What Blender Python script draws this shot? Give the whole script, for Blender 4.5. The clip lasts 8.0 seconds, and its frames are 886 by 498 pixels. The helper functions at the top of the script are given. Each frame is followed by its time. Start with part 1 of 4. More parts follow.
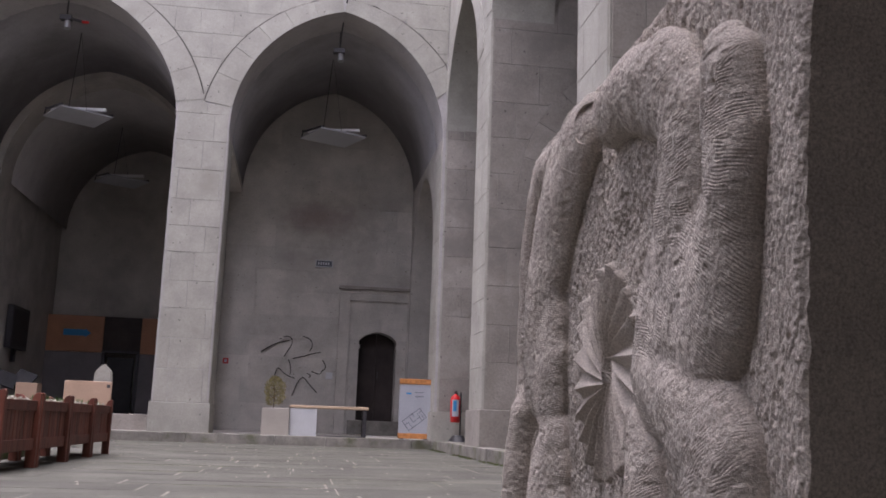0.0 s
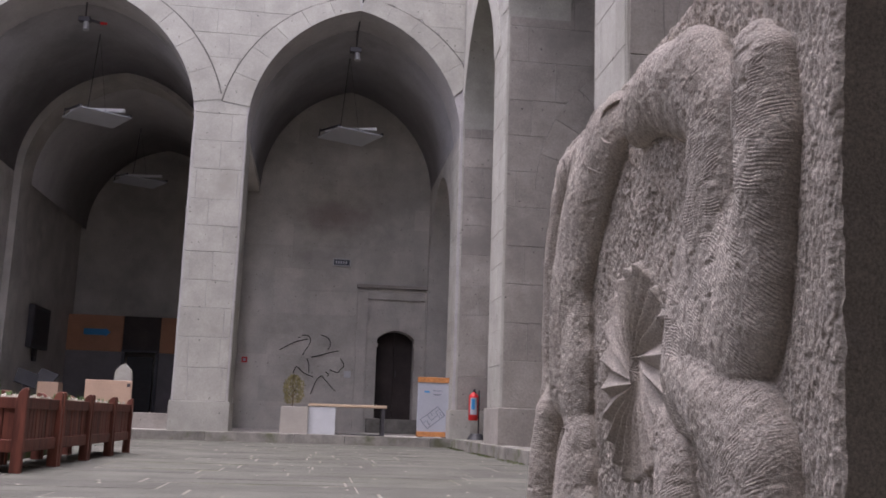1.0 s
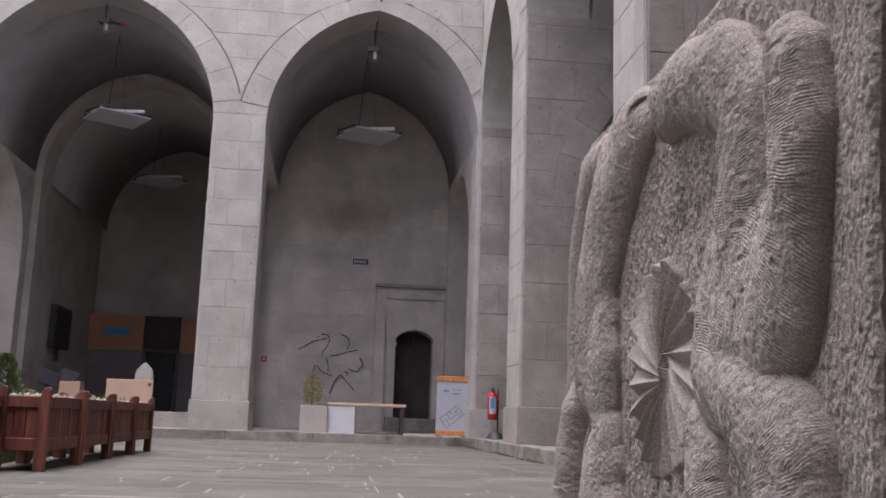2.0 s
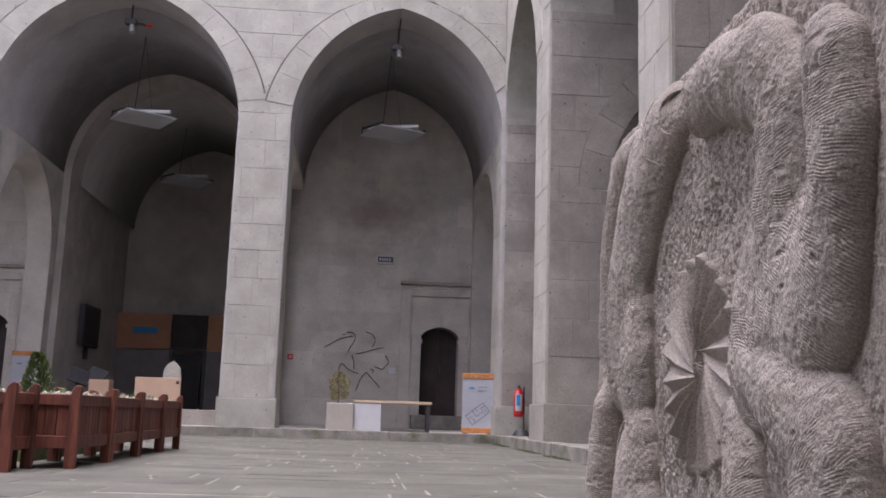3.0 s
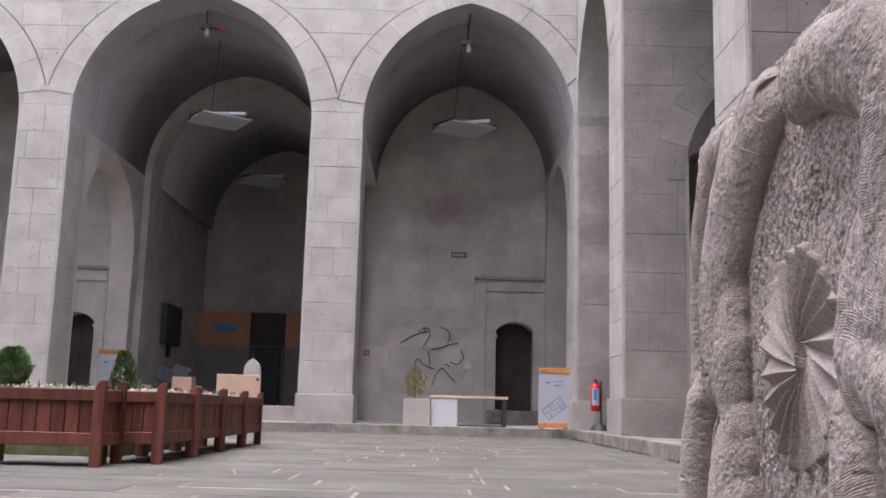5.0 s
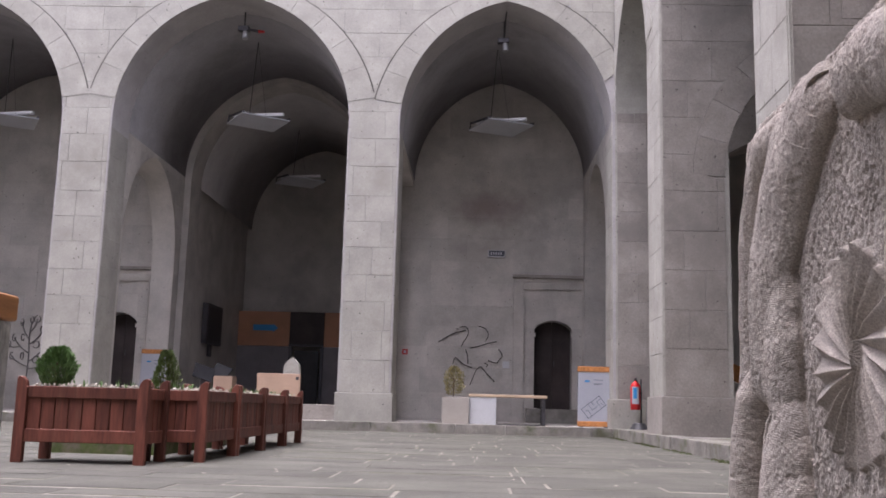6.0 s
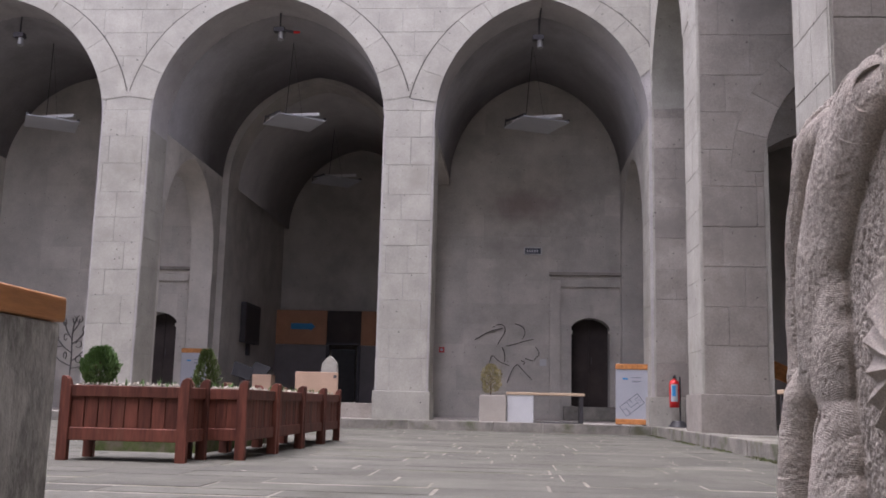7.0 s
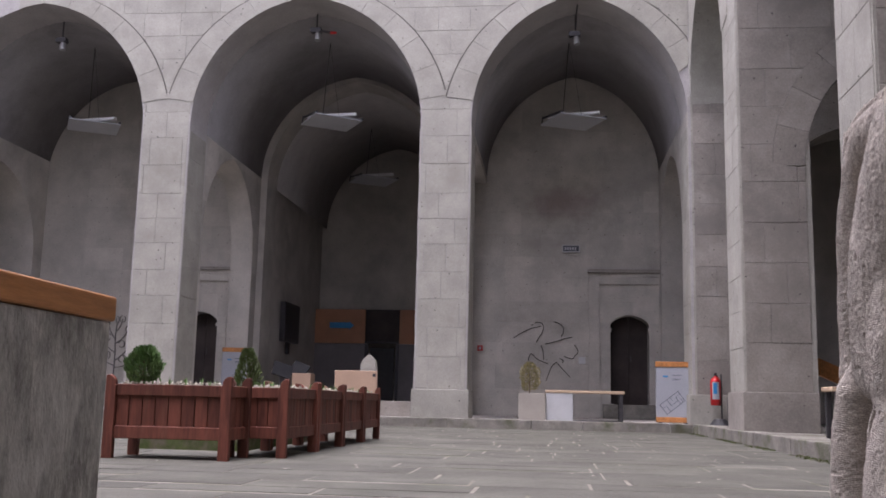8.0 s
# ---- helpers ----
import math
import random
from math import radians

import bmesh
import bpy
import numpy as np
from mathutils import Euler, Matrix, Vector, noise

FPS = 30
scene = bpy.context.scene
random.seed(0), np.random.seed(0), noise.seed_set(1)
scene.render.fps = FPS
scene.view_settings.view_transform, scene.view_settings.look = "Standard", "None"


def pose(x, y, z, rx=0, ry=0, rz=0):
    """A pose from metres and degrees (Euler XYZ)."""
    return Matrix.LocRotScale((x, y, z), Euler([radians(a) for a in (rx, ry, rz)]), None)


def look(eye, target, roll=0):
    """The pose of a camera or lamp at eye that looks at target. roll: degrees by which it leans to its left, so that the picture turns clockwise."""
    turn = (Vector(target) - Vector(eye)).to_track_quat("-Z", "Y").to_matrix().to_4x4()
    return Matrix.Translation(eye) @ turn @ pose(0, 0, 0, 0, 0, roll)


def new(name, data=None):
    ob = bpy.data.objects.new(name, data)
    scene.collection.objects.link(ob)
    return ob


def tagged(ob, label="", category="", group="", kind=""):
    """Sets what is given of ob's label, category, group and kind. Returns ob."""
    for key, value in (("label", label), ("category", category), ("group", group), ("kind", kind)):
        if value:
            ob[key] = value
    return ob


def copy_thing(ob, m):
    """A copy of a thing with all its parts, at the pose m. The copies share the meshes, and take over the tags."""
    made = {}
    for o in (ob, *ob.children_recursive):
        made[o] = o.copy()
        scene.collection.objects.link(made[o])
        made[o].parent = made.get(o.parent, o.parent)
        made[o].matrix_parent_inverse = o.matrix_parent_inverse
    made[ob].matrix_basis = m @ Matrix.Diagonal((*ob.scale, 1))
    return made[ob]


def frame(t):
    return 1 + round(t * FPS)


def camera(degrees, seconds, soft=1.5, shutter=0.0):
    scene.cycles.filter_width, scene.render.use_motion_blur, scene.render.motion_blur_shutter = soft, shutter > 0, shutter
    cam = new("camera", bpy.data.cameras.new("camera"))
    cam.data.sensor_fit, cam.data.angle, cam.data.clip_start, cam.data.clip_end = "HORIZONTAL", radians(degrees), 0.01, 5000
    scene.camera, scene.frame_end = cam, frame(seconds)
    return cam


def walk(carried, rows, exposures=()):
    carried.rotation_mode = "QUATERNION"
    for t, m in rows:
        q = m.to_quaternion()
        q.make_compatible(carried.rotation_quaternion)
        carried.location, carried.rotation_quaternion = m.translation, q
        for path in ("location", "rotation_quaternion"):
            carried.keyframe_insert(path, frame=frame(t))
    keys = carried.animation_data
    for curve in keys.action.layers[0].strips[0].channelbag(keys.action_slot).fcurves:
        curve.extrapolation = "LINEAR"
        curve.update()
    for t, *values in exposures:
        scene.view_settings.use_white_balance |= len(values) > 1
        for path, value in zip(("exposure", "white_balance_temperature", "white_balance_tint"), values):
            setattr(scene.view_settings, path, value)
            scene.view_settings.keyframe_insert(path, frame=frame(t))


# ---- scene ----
cam = camera(49.5, 8.0, 1.7)
PATH = [
    (0, (0.563, 0.247, 0.449), (0.845, 2.195, 0.807), 2.0),
    (0.5, (0.559, 0.247, 0.45), (0.825, 2.197, 0.805), 1.9),
    (1, (0.556, 0.247, 0.45), (0.803, 2.2, 0.803), 1.9),
    (1.5, (0.553, 0.248, 0.449), (0.782, 2.203, 0.801), 1.9),
    (3, (0.544, 0.25, 0.448), (0.703, 2.214, 0.791), 1.8),
    (3.5, (0.541, 0.25, 0.448), (0.667, 2.217, 0.787), 1.7),
    (4, (0.537, 0.25, 0.448), (0.626, 2.22, 0.784), 1.7),
    (4.5, (0.534, 0.252, 0.448), (0.583, 2.223, 0.78), 1.6),
    (6, (0.523, 0.251, 0.448), (0.454, 2.223, 0.772), 1.5),
    (6.5, (0.519, 0.251, 0.448), (0.414, 2.222, 0.77), 1.5),
    (7, (0.516, 0.249, 0.449), (0.373, 2.218, 0.767), 1.4),
    (7.5, (0.512, 0.247, 0.448), (0.33, 2.213, 0.763), 1.4),
    (8, (0.507, 0.245, 0.447), (0.287, 2.208, 0.76), 1.3),
]
walk(cam, [(t, look(eye, target, roll)) for t, eye, target, roll in PATH], [(0, 1.68, 6210, 26), (1.5, 1.8, 6210, 26), (3, 1.95, 6210, 26), (4, 2.2, 6210, 26), (6.5, 2.0, 6210, 26), (8, 1.82, 6210, 26)])

# ---- light ----
world = bpy.data.worlds.new("sky")
world.use_nodes = True
scene.world = world
wt = world.node_tree
sky = wt.nodes.new("ShaderNodeTexSky")
sky.sky_type, sky.sun_disc = "NISHITA", False
sky.sun_elevation, sky.sun_rotation = radians(78), radians(233)
sky.dust_density, sky.air_density = 4.0, 1.0
pale = wt.nodes.new("ShaderNodeHueSaturation")
pale.inputs["Saturation"].default_value = 0.25
wt.links.new(sky.outputs["Color"], pale.inputs["Color"])
wt.links.new(pale.outputs["Color"], wt.nodes["Background"].inputs["Color"])
wt.nodes["Background"].inputs["Strength"].default_value = 0.15
sun = new("sun", bpy.data.lights.new("sun", "SUN"))
sun.data.energy, sun.data.angle, sun.data.color = 0.5, radians(40), (1.0, 0.97, 0.93)
sun.matrix_world = look((-3.2, 6.4, 16), (0, 8, 0))

# ---- materials ----
MATS = {}


def material(name, color, rough=0.85, spread=0.25, scale=3.0, grain=60.0, bump=0.3, metal=0.0, random_amount=0.0, dirt=None, dirt_at=0.62, stretch=(1, 1, 1), spec=0.3, grain_mix=0.25, pits=0.0, smudge=False):
    """Stone, wood, plaster or metal: base colour with patches, grain, stains and fine relief, in metres."""
    m = bpy.data.materials.new(name)
    m.use_nodes = True
    n, l = m.node_tree.nodes, m.node_tree.links
    b = n["Principled BSDF"]
    b.inputs["Roughness"].default_value, b.inputs["Metallic"].default_value = rough, metal
    b.inputs["Specular IOR Level"].default_value = spec
    geo = n.new("ShaderNodeNewGeometry")
    mp = n.new("ShaderNodeMapping")
    mp.inputs["Scale"].default_value = stretch
    l.new(geo.outputs["Position"], mp.inputs["Vector"])

    def tex(s, detail, rough_n=0.6):
        t = n.new("ShaderNodeTexNoise")
        t.inputs["Scale"].default_value, t.inputs["Detail"].default_value, t.inputs["Roughness"].default_value = s, detail, rough_n
        l.new(mp.outputs["Vector"], t.inputs["Vector"])
        return t
    big, fine = tex(scale, 5), tex(grain, 4, 0.7)
    lo = [c * (1 - spread) for c in color]
    hi = [min(1, c * (1 + spread)) for c in color]
    ramp = n.new("ShaderNodeValToRGB")
    ramp.color_ramp.elements[0].position, ramp.color_ramp.elements[1].position = 0.3, 0.7
    ramp.color_ramp.elements[0].color, ramp.color_ramp.elements[1].color = (*lo, 1), (*hi, 1)
    l.new(big.outputs["Fac"], ramp.inputs["Fac"])
    mix = n.new("ShaderNodeMix")
    mix.data_type, mix.blend_type = "RGBA", "OVERLAY"
    mix.inputs[0].default_value = grain_mix
    l.new(ramp.outputs["Color"], mix.inputs[6])
    l.new(fine.outputs["Fac"], mix.inputs[7])
    out = mix.outputs[2]
    if dirt:
        st = tex(scale * 0.45, 6, 0.65)
        r2 = n.new("ShaderNodeValToRGB")
        r2.color_ramp.elements[0].position, r2.color_ramp.elements[1].position = dirt_at, dirt_at + 0.16
        l.new(st.outputs["Fac"], r2.inputs["Fac"])
        mx = n.new("ShaderNodeMix")
        mx.data_type = "RGBA"
        mx.inputs[7].default_value = (*dirt, 1)
        l.new(r2.outputs["Color"], mx.inputs[0])
        l.new(out, mx.inputs[6])
        out = mx.outputs[2]
    if pits:
        vo = n.new("ShaderNodeTexVoronoi")
        vo.inputs["Scale"].default_value = 6.5
        vo.inputs["Randomness"].default_value = 1.0
        l.new(mp.outputs["Vector"], vo.inputs["Vector"])
        wob = n.new("ShaderNodeMath")
        wob.operation = "MULTIPLY_ADD"
        wob.inputs[1].default_value, wob.inputs[2].default_value = 0.7, -0.31
        l.new(fine.outputs["Fac"], wob.inputs[0])
        add = n.new("ShaderNodeMath")
        l.new(vo.outputs["Distance"], add.inputs[0])
        l.new(wob.outputs[0], add.inputs[1])
        pr = n.new("ShaderNodeValToRGB")
        pr.color_ramp.elements[0].position, pr.color_ramp.elements[1].position = 0.05, 0.13
        pr.color_ramp.elements[0].color, pr.color_ramp.elements[1].color = (1 - pits, 1 - pits, 1 - pits, 1), (1, 1, 1, 1)
        l.new(add.outputs[0], pr.inputs["Fac"])
        mp2 = n.new("ShaderNodeMix")
        mp2.data_type, mp2.blend_type = "RGBA", "MULTIPLY"
        mp2.inputs[0].default_value = 1.0
        l.new(out, mp2.inputs[6])
        l.new(pr.outputs["Color"], mp2.inputs[7])
        out = mp2.outputs[2]
    if smudge:
        # one reddish soot stain on the back wall of the first bay
        sub = n.new("ShaderNodeVectorMath")
        sub.operation = "SUBTRACT"
        sub.inputs[1].default_value = (0.85, 21.8, 4.95)
        l.new(geo.outputs["Position"], sub.inputs[0])
        squash = n.new("ShaderNodeVectorMath")
        squash.operation = "MULTIPLY"
        squash.inputs[1].default_value = (0.75, 1.5, 1.5)
        l.new(sub.outputs[0], squash.inputs[0])
        ln = n.new("ShaderNodeVectorMath")
        ln.operation = "LENGTH"
        l.new(squash.outputs[0], ln.inputs[0])
        rim = n.new("ShaderNodeMath")
        rim.operation = "MULTIPLY_ADD"
        rim.inputs[1].default_value = 0.7
        l.new(big.outputs["Fac"], rim.inputs[0])
        l.new(ln.outputs["Value"], rim.inputs[2])
        ss = n.new("ShaderNodeMapRange")
        ss.interpolation_type = "SMOOTHSTEP"
        ss.inputs[1].default_value, ss.inputs[2].default_value, ss.inputs[3].default_value, ss.inputs[4].default_value = 0.35, 1.35, 0.55, 0.0
        l.new(rim.outputs[0], ss.inputs[0])
        sm = n.new("ShaderNodeMix")
        sm.data_type = "RGBA"
        sm.inputs[7].default_value = (0.19, 0.125, 0.12, 1)
        l.new(ss.outputs[0], sm.inputs[0])
        l.new(out, sm.inputs[6])
        out = sm.outputs[2]
    if random_amount:
        info = n.new("ShaderNodeObjectInfo")
        hs = n.new("ShaderNodeHueSaturation")
        mr = n.new("ShaderNodeMapRange")
        mr.inputs[3].default_value, mr.inputs[4].default_value = 1 - random_amount, 1 + random_amount
        l.new(info.outputs["Random"], mr.inputs[0])
        l.new(mr.outputs[0], hs.inputs["Value"])
        l.new(out, hs.inputs["Color"])
        out = hs.outputs["Color"]
    l.new(out, b.inputs["Base Color"])
    if bump:
        bp = n.new("ShaderNodeBump")
        bp.inputs["Strength"].default_value, bp.inputs["Distance"].default_value = bump, 0.6 / grain
        l.new(fine.outputs["Fac"], bp.inputs["Height"])
        l.new(bp.outputs["Normal"], b.inputs["Normal"])
    MATS[name] = m
    return m


STONE = material("facade_stone", (0.345, 0.334, 0.296), 0.9, 0.14, 2.2, 34, 0.4, random_amount=0.045, dirt=(0.28, 0.268, 0.232), dirt_at=0.53, pits=0.72, grain_mix=0.24)
INNER = material("gallery_stone", (0.46, 0.434, 0.394), 0.9, 0.18, 1.3, 30, 0.7, random_amount=0.07, dirt=(0.345, 0.324, 0.295), dirt_at=0.54, pits=0.45, grain_mix=0.2, smudge=True)
# browner stone, also darkened in colour to stand in for the side gallery's shade
GALLERY = material("brown_shaded_stone", (0.28, 0.256, 0.23), 0.92, 0.2, 1.8, 38, 0.35, random_amount=0.08, dirt=(0.215, 0.197, 0.178), dirt_at=0.5, pits=0.75, grain_mix=0.35)
# near-black colour stands in for the deep shade inside the side gallery
SHADE_STONE = material("shade_black_stone", (0.075, 0.07, 0.072), 0.9, 0.2, 2.0, 30, 0.6)
# joint colour darkened to paint the shadow line round the arch rings
SHADE_JOINT = material("shade_joint", (0.12, 0.112, 0.1), 0.95, 0.3, 3.0, 50, 0.5)
MORTAR = material("mortar", (0.25, 0.235, 0.22), 0.95, 0.2, 2.0, 50, 0.5)
VAULT = material("vault_plaster", (0.39, 0.372, 0.362), 0.9, 0.09, 2.2, 28, 0.6, dirt=(0.33, 0.315, 0.305), dirt_at=0.56, pits=0.35)
# plaster greyed in its base colour to stand in for shade under the vaults
PLASTER = material("shade_grey_plaster", (0.27, 0.259, 0.262), 0.9, 0.14, 1.6, 28, 0.5, dirt=(0.205, 0.196, 0.2), dirt_at=0.54, pits=0.2)
PAVING = material("paving_stone", (0.092, 0.0905, 0.075), 0.75, 0.3, 1.6, 34, 0.7, random_amount=0.14, dirt=(0.066, 0.068, 0.05), dirt_at=0.52, pits=0.35, grain_mix=0.4)
JOINT = material("paving_joint", (0.235, 0.222, 0.188), 0.95, 0.3, 2.5, 60, 0.5, dirt=(0.1, 0.11, 0.055), dirt_at=0.5)
EARTH = material("earth", (0.2, 0.18, 0.15), 0.95, 0.25, 0.6, 20, 0.5)
KERB = material("kerb_stone", (0.21, 0.198, 0.175), 0.9, 0.3, 3.5, 30, 0.9, random_amount=0.1, dirt=(0.1, 0.105, 0.06), dirt_at=0.52, pits=0.4)
CARVED = material("carved_tuff", (0.465, 0.42, 0.37), 0.95, 0.14, 14.0, 620, 1.0, dirt=(0.34, 0.31, 0.275), dirt_at=0.6, grain_mix=0.95)
RED_WOOD = material("stained_wood", (0.128, 0.042, 0.028), 0.62, 0.4, 16.0, 70, 0.35, random_amount=0.28, stretch=(1, 1, 0.12), grain_mix=0.45, dirt=(0.16, 0.075, 0.05), dirt_at=0.6)
OAK = material("oiled_oak", (0.46, 0.2, 0.07), 0.42, 0.3, 22.0, 140, 0.25, stretch=(1, 0.12, 1), grain_mix=0.4)
CONCRETE = material("cast_concrete", (0.4, 0.385, 0.355), 0.85, 0.42, 26.0, 110, 0.8, dirt=(0.6, 0.585, 0.55), dirt_at=0.52, stretch=(1, 1, 0.4), grain_mix=0.75)
PALE_BLOCK = material("pale_block", (0.5, 0.51, 0.52), 0.7, 0.08, 3.0, 60, 0.1)
BEIGE = material("planter_beige", (0.36, 0.33, 0.29), 0.7, 0.08, 3.0, 60, 0.1)
STEEL = material("dark_steel", (0.075, 0.072, 0.078), 0.5, 0.2, 8, 90, 0.05, metal=0.6)
SLATE = material("slate_board", (0.2, 0.185, 0.19), 0.7, 0.12, 2, 50, 0.1)
BLACK = material("black_plastic", (0.03, 0.03, 0.033), 0.5, 0.2, 8, 90, 0.0)
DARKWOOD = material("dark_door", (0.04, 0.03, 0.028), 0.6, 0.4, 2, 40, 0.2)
WHITE = material("white_print", (0.37, 0.385, 0.42), 0.5, 0.04, 2, 60, 0.0)
INK = material("print_ink", (0.06, 0.065, 0.08), 0.6, 0.1, 5, 60, 0.0)
BLUE = material("blue_print", (0.04, 0.24, 0.5), 0.5, 0.1, 5, 60, 0.0)
RED = material("extinguisher_red", (0.5, 0.012, 0.012), 0.3, 0.1, 5, 60, 0.0, spec=0.5)
RUST_PANEL = material("orange_board", (0.42, 0.21, 0.12), 0.6, 0.12, 2, 50, 0.1)
CARD = material("cardboard", (0.42, 0.29, 0.21), 0.8, 0.08, 3, 50, 0.1)
LEAF_O = material("leaf_olive_green", (0.09, 0.125, 0.042), 0.6, 0.4, 14, 60, 0.0)
LEAF = material("leaf_green", (0.085, 0.15, 0.05), 0.6, 0.4, 14, 60, 0.0, random_amount=0.2)
LEAF_Y = material("leaf_olive", (0.3, 0.265, 0.14), 0.6, 0.4, 14, 60, 0.0)
# sculpture strips coloured darker than the wall to paint in their shadows
ZINC_PALE = material("strip_shadow_grey", (0.17, 0.162, 0.152), 0.7, 0.15, 6, 60, 0.1)
ZINC = material("strip_shadow_dark", (0.055, 0.052, 0.05), 0.7, 0.15, 6, 60, 0.1)
BARK = material("bark", (0.11, 0.075, 0.05), 0.9, 0.3, 20, 90, 0.4)
TUBE = material("white_enamel", (0.75, 0.75, 0.74), 0.4, 0.04, 3, 60, 0.0)
LAMP = material("lamp_panel", (0.4, 0.41, 0.43), 0.5, 0.05, 3, 60, 0.0)
GALV = material("galvanised", (0.42, 0.42, 0.42), 0.45, 0.1, 6, 60, 0.0, metal=0.7)
PEBBLE = material("pale_pebbles", (0.36, 0.335, 0.28), 0.85, 0.35, 30, 90, 0.2)
MOSS = material("moss_ground", (0.07, 0.09, 0.03), 0.95, 0.4, 9, 70, 0.6, dirt=(0.14, 0.12, 0.09), dirt_at=0.5)


# ---- building helpers ----
def mk(name, verts, faces, mat, parent=None, label=""):
    me = bpy.data.meshes.new(name)
    me.from_pydata([tuple(v) for v in verts], [], faces)
    me.materials.append(mat)
    bm = bmesh.new()
    bm.from_mesh(me)
    bmesh.ops.recalc_face_normals(bm, faces=bm.faces)
    bm.to_mesh(me)
    bm.free()
    ob = new(name, me)
    if parent:
        ob.parent = parent
    return tagged(ob, label) if label else ob


def part(name, bm, mat, parent=None, label="", smooth=False):
    me = bpy.data.meshes.new(name)
    bm.to_mesh(me)
    bm.free()
    me.materials.append(mat)
    if smooth:
        for p in me.polygons:
            p.use_smooth = True
    ob = new(name, me)
    if parent:
        ob.parent = parent
    return tagged(ob, label) if label else ob


def thing(name, at, label, category, group="", turn=0.0, kind=""):
    ob = new(name)
    ob.empty_display_size = 0.1
    ob.matrix_basis = pose(*at, 0, 0, turn)
    return tagged(ob, label, category, group, kind)


def box_bm(x0, x1, y0, y1, z0, z1, bevel=0.004, seg=1, m=None):
    bm = bmesh.new()
    bmesh.ops.create_cube(bm, size=1, matrix=Matrix.Translation(((x0 + x1) / 2, (y0 + y1) / 2, (z0 + z1) / 2)) @ Matrix.Diagonal((x1 - x0, y1 - y0, z1 - z0, 1)))
    if bevel:
        bmesh.ops.bevel(bm, geom=bm.edges[:], offset=bevel, segments=seg, affect="EDGES", profile=0.6)
    if m is not None:
        bm.transform(m)
    return bm


def rod_bm(a, b, r0, r1=None, n=10):
    a, b = Vector(a), Vector(b)
    bm = bmesh.new()
    bmesh.ops.create_cone(bm, cap_ends=True, segments=n, radius1=r0, radius2=r0 if r1 is None else r1, depth=(b - a).length)
    bm.transform(Matrix.Translation((a + b) / 2) @ (b - a).to_track_quat("Z", "Y").to_matrix().to_4x4())
    return bm


def join_bm(*bms):
    out = bms[0]
    for b in bms[1:]:
        me = bpy.data.meshes.new("tmp")
        b.to_mesh(me)
        b.free()
        out.from_mesh(me)
        bpy.data.meshes.remove(me)
    return out


class Plane:
    """A wall's face: u along it, v into the wall, z up."""

    def __init__(self, origin, u, v):
        self.o, self.u, self.v = Vector(origin), Vector(u), Vector(v)

    def at(self, u, v, z):
        return self.o + self.u * u + self.v * v + Vector((0, 0, z))


class Arch:
    """A pointed two-centred opening: middle, half width, springing and apex heights, sill."""

    def __init__(self, c, w, spring, apex, sill=0.0, ring=(0.5, 0.25), base=0.0):
        self.c, self.w, self.spring, self.apex, self.sill, self.ring = c, w, spring, apex, sill, ring
        h = apex - spring
        self.flat = h < 0.7 * w
        self.r = (w * w + h * h) / (2 * h) if self.flat else (w * w + h * h) / (2 * w)
        self.start = 0.0
        if ring[0] > 0.462:
            while self.point(self.start, self.width(self.start))[0] < c - w - 0.462:
                self.start += 0.01
        self.meet = self.point(self.start, self.width(self.start))[1] if ring[0] else spring

    def width(self, g):
        return self.ring[0] + (self.ring[1] - self.ring[0]) * g

    def z(self, u):
        d = abs(u - self.c)
        if d >= self.w:
            return None
        if self.flat:
            return self.apex - self.r + math.sqrt(self.r ** 2 - d * d)
        return self.spring + math.sqrt(max(0.0, self.r ** 2 - (d + self.r - self.w) ** 2))

    def point(self, f, out=0.0):
        """f from 0 (left springing) over 1 (apex) to 2 (right springing); out: metres outside the curve."""
        if self.flat:
            x = self.c + self.w * (f - 1)
            return x, self.apex - self.r + math.sqrt(self.r ** 2 - (x - self.c) ** 2)
        side = 1 if f > 1 else -1
        g = 2 - f if f > 1 else f
        top = math.asin(min(1.0, (self.apex - self.spring) / self.r))
        a = top * g
        k = self.r + out
        d = k * math.cos(a) - (self.r - self.w)
        return self.c + side * max(d, 0.0), self.spring + k * math.sin(a)

    def outer(self, z):
        """Half width of opening and ring together at the height z."""
        if z <= self.spring:
            return self.w
        if self.flat:
            return math.sqrt(max(0.0, self.r ** 2 - (z - self.apex + self.r) ** 2)) if z < self.apex else 0.0
        if z < self.meet and self.start > 0:
            return math.sqrt(max(0.0, self.r ** 2 - (z - self.spring) ** 2)) - (self.r - self.w)
        px, pz = self.point(0, self.width(0))
        for i in range(1, 61):
            x, zz = self.point(i / 60, self.width(i / 60))
            if zz >= z:
                k = (z - pz) / max(1e-6, zz - pz)
                return self.c - (px + (x - px) * min(1, max(0, k)))
            px, pz = x, zz
        return 0.0


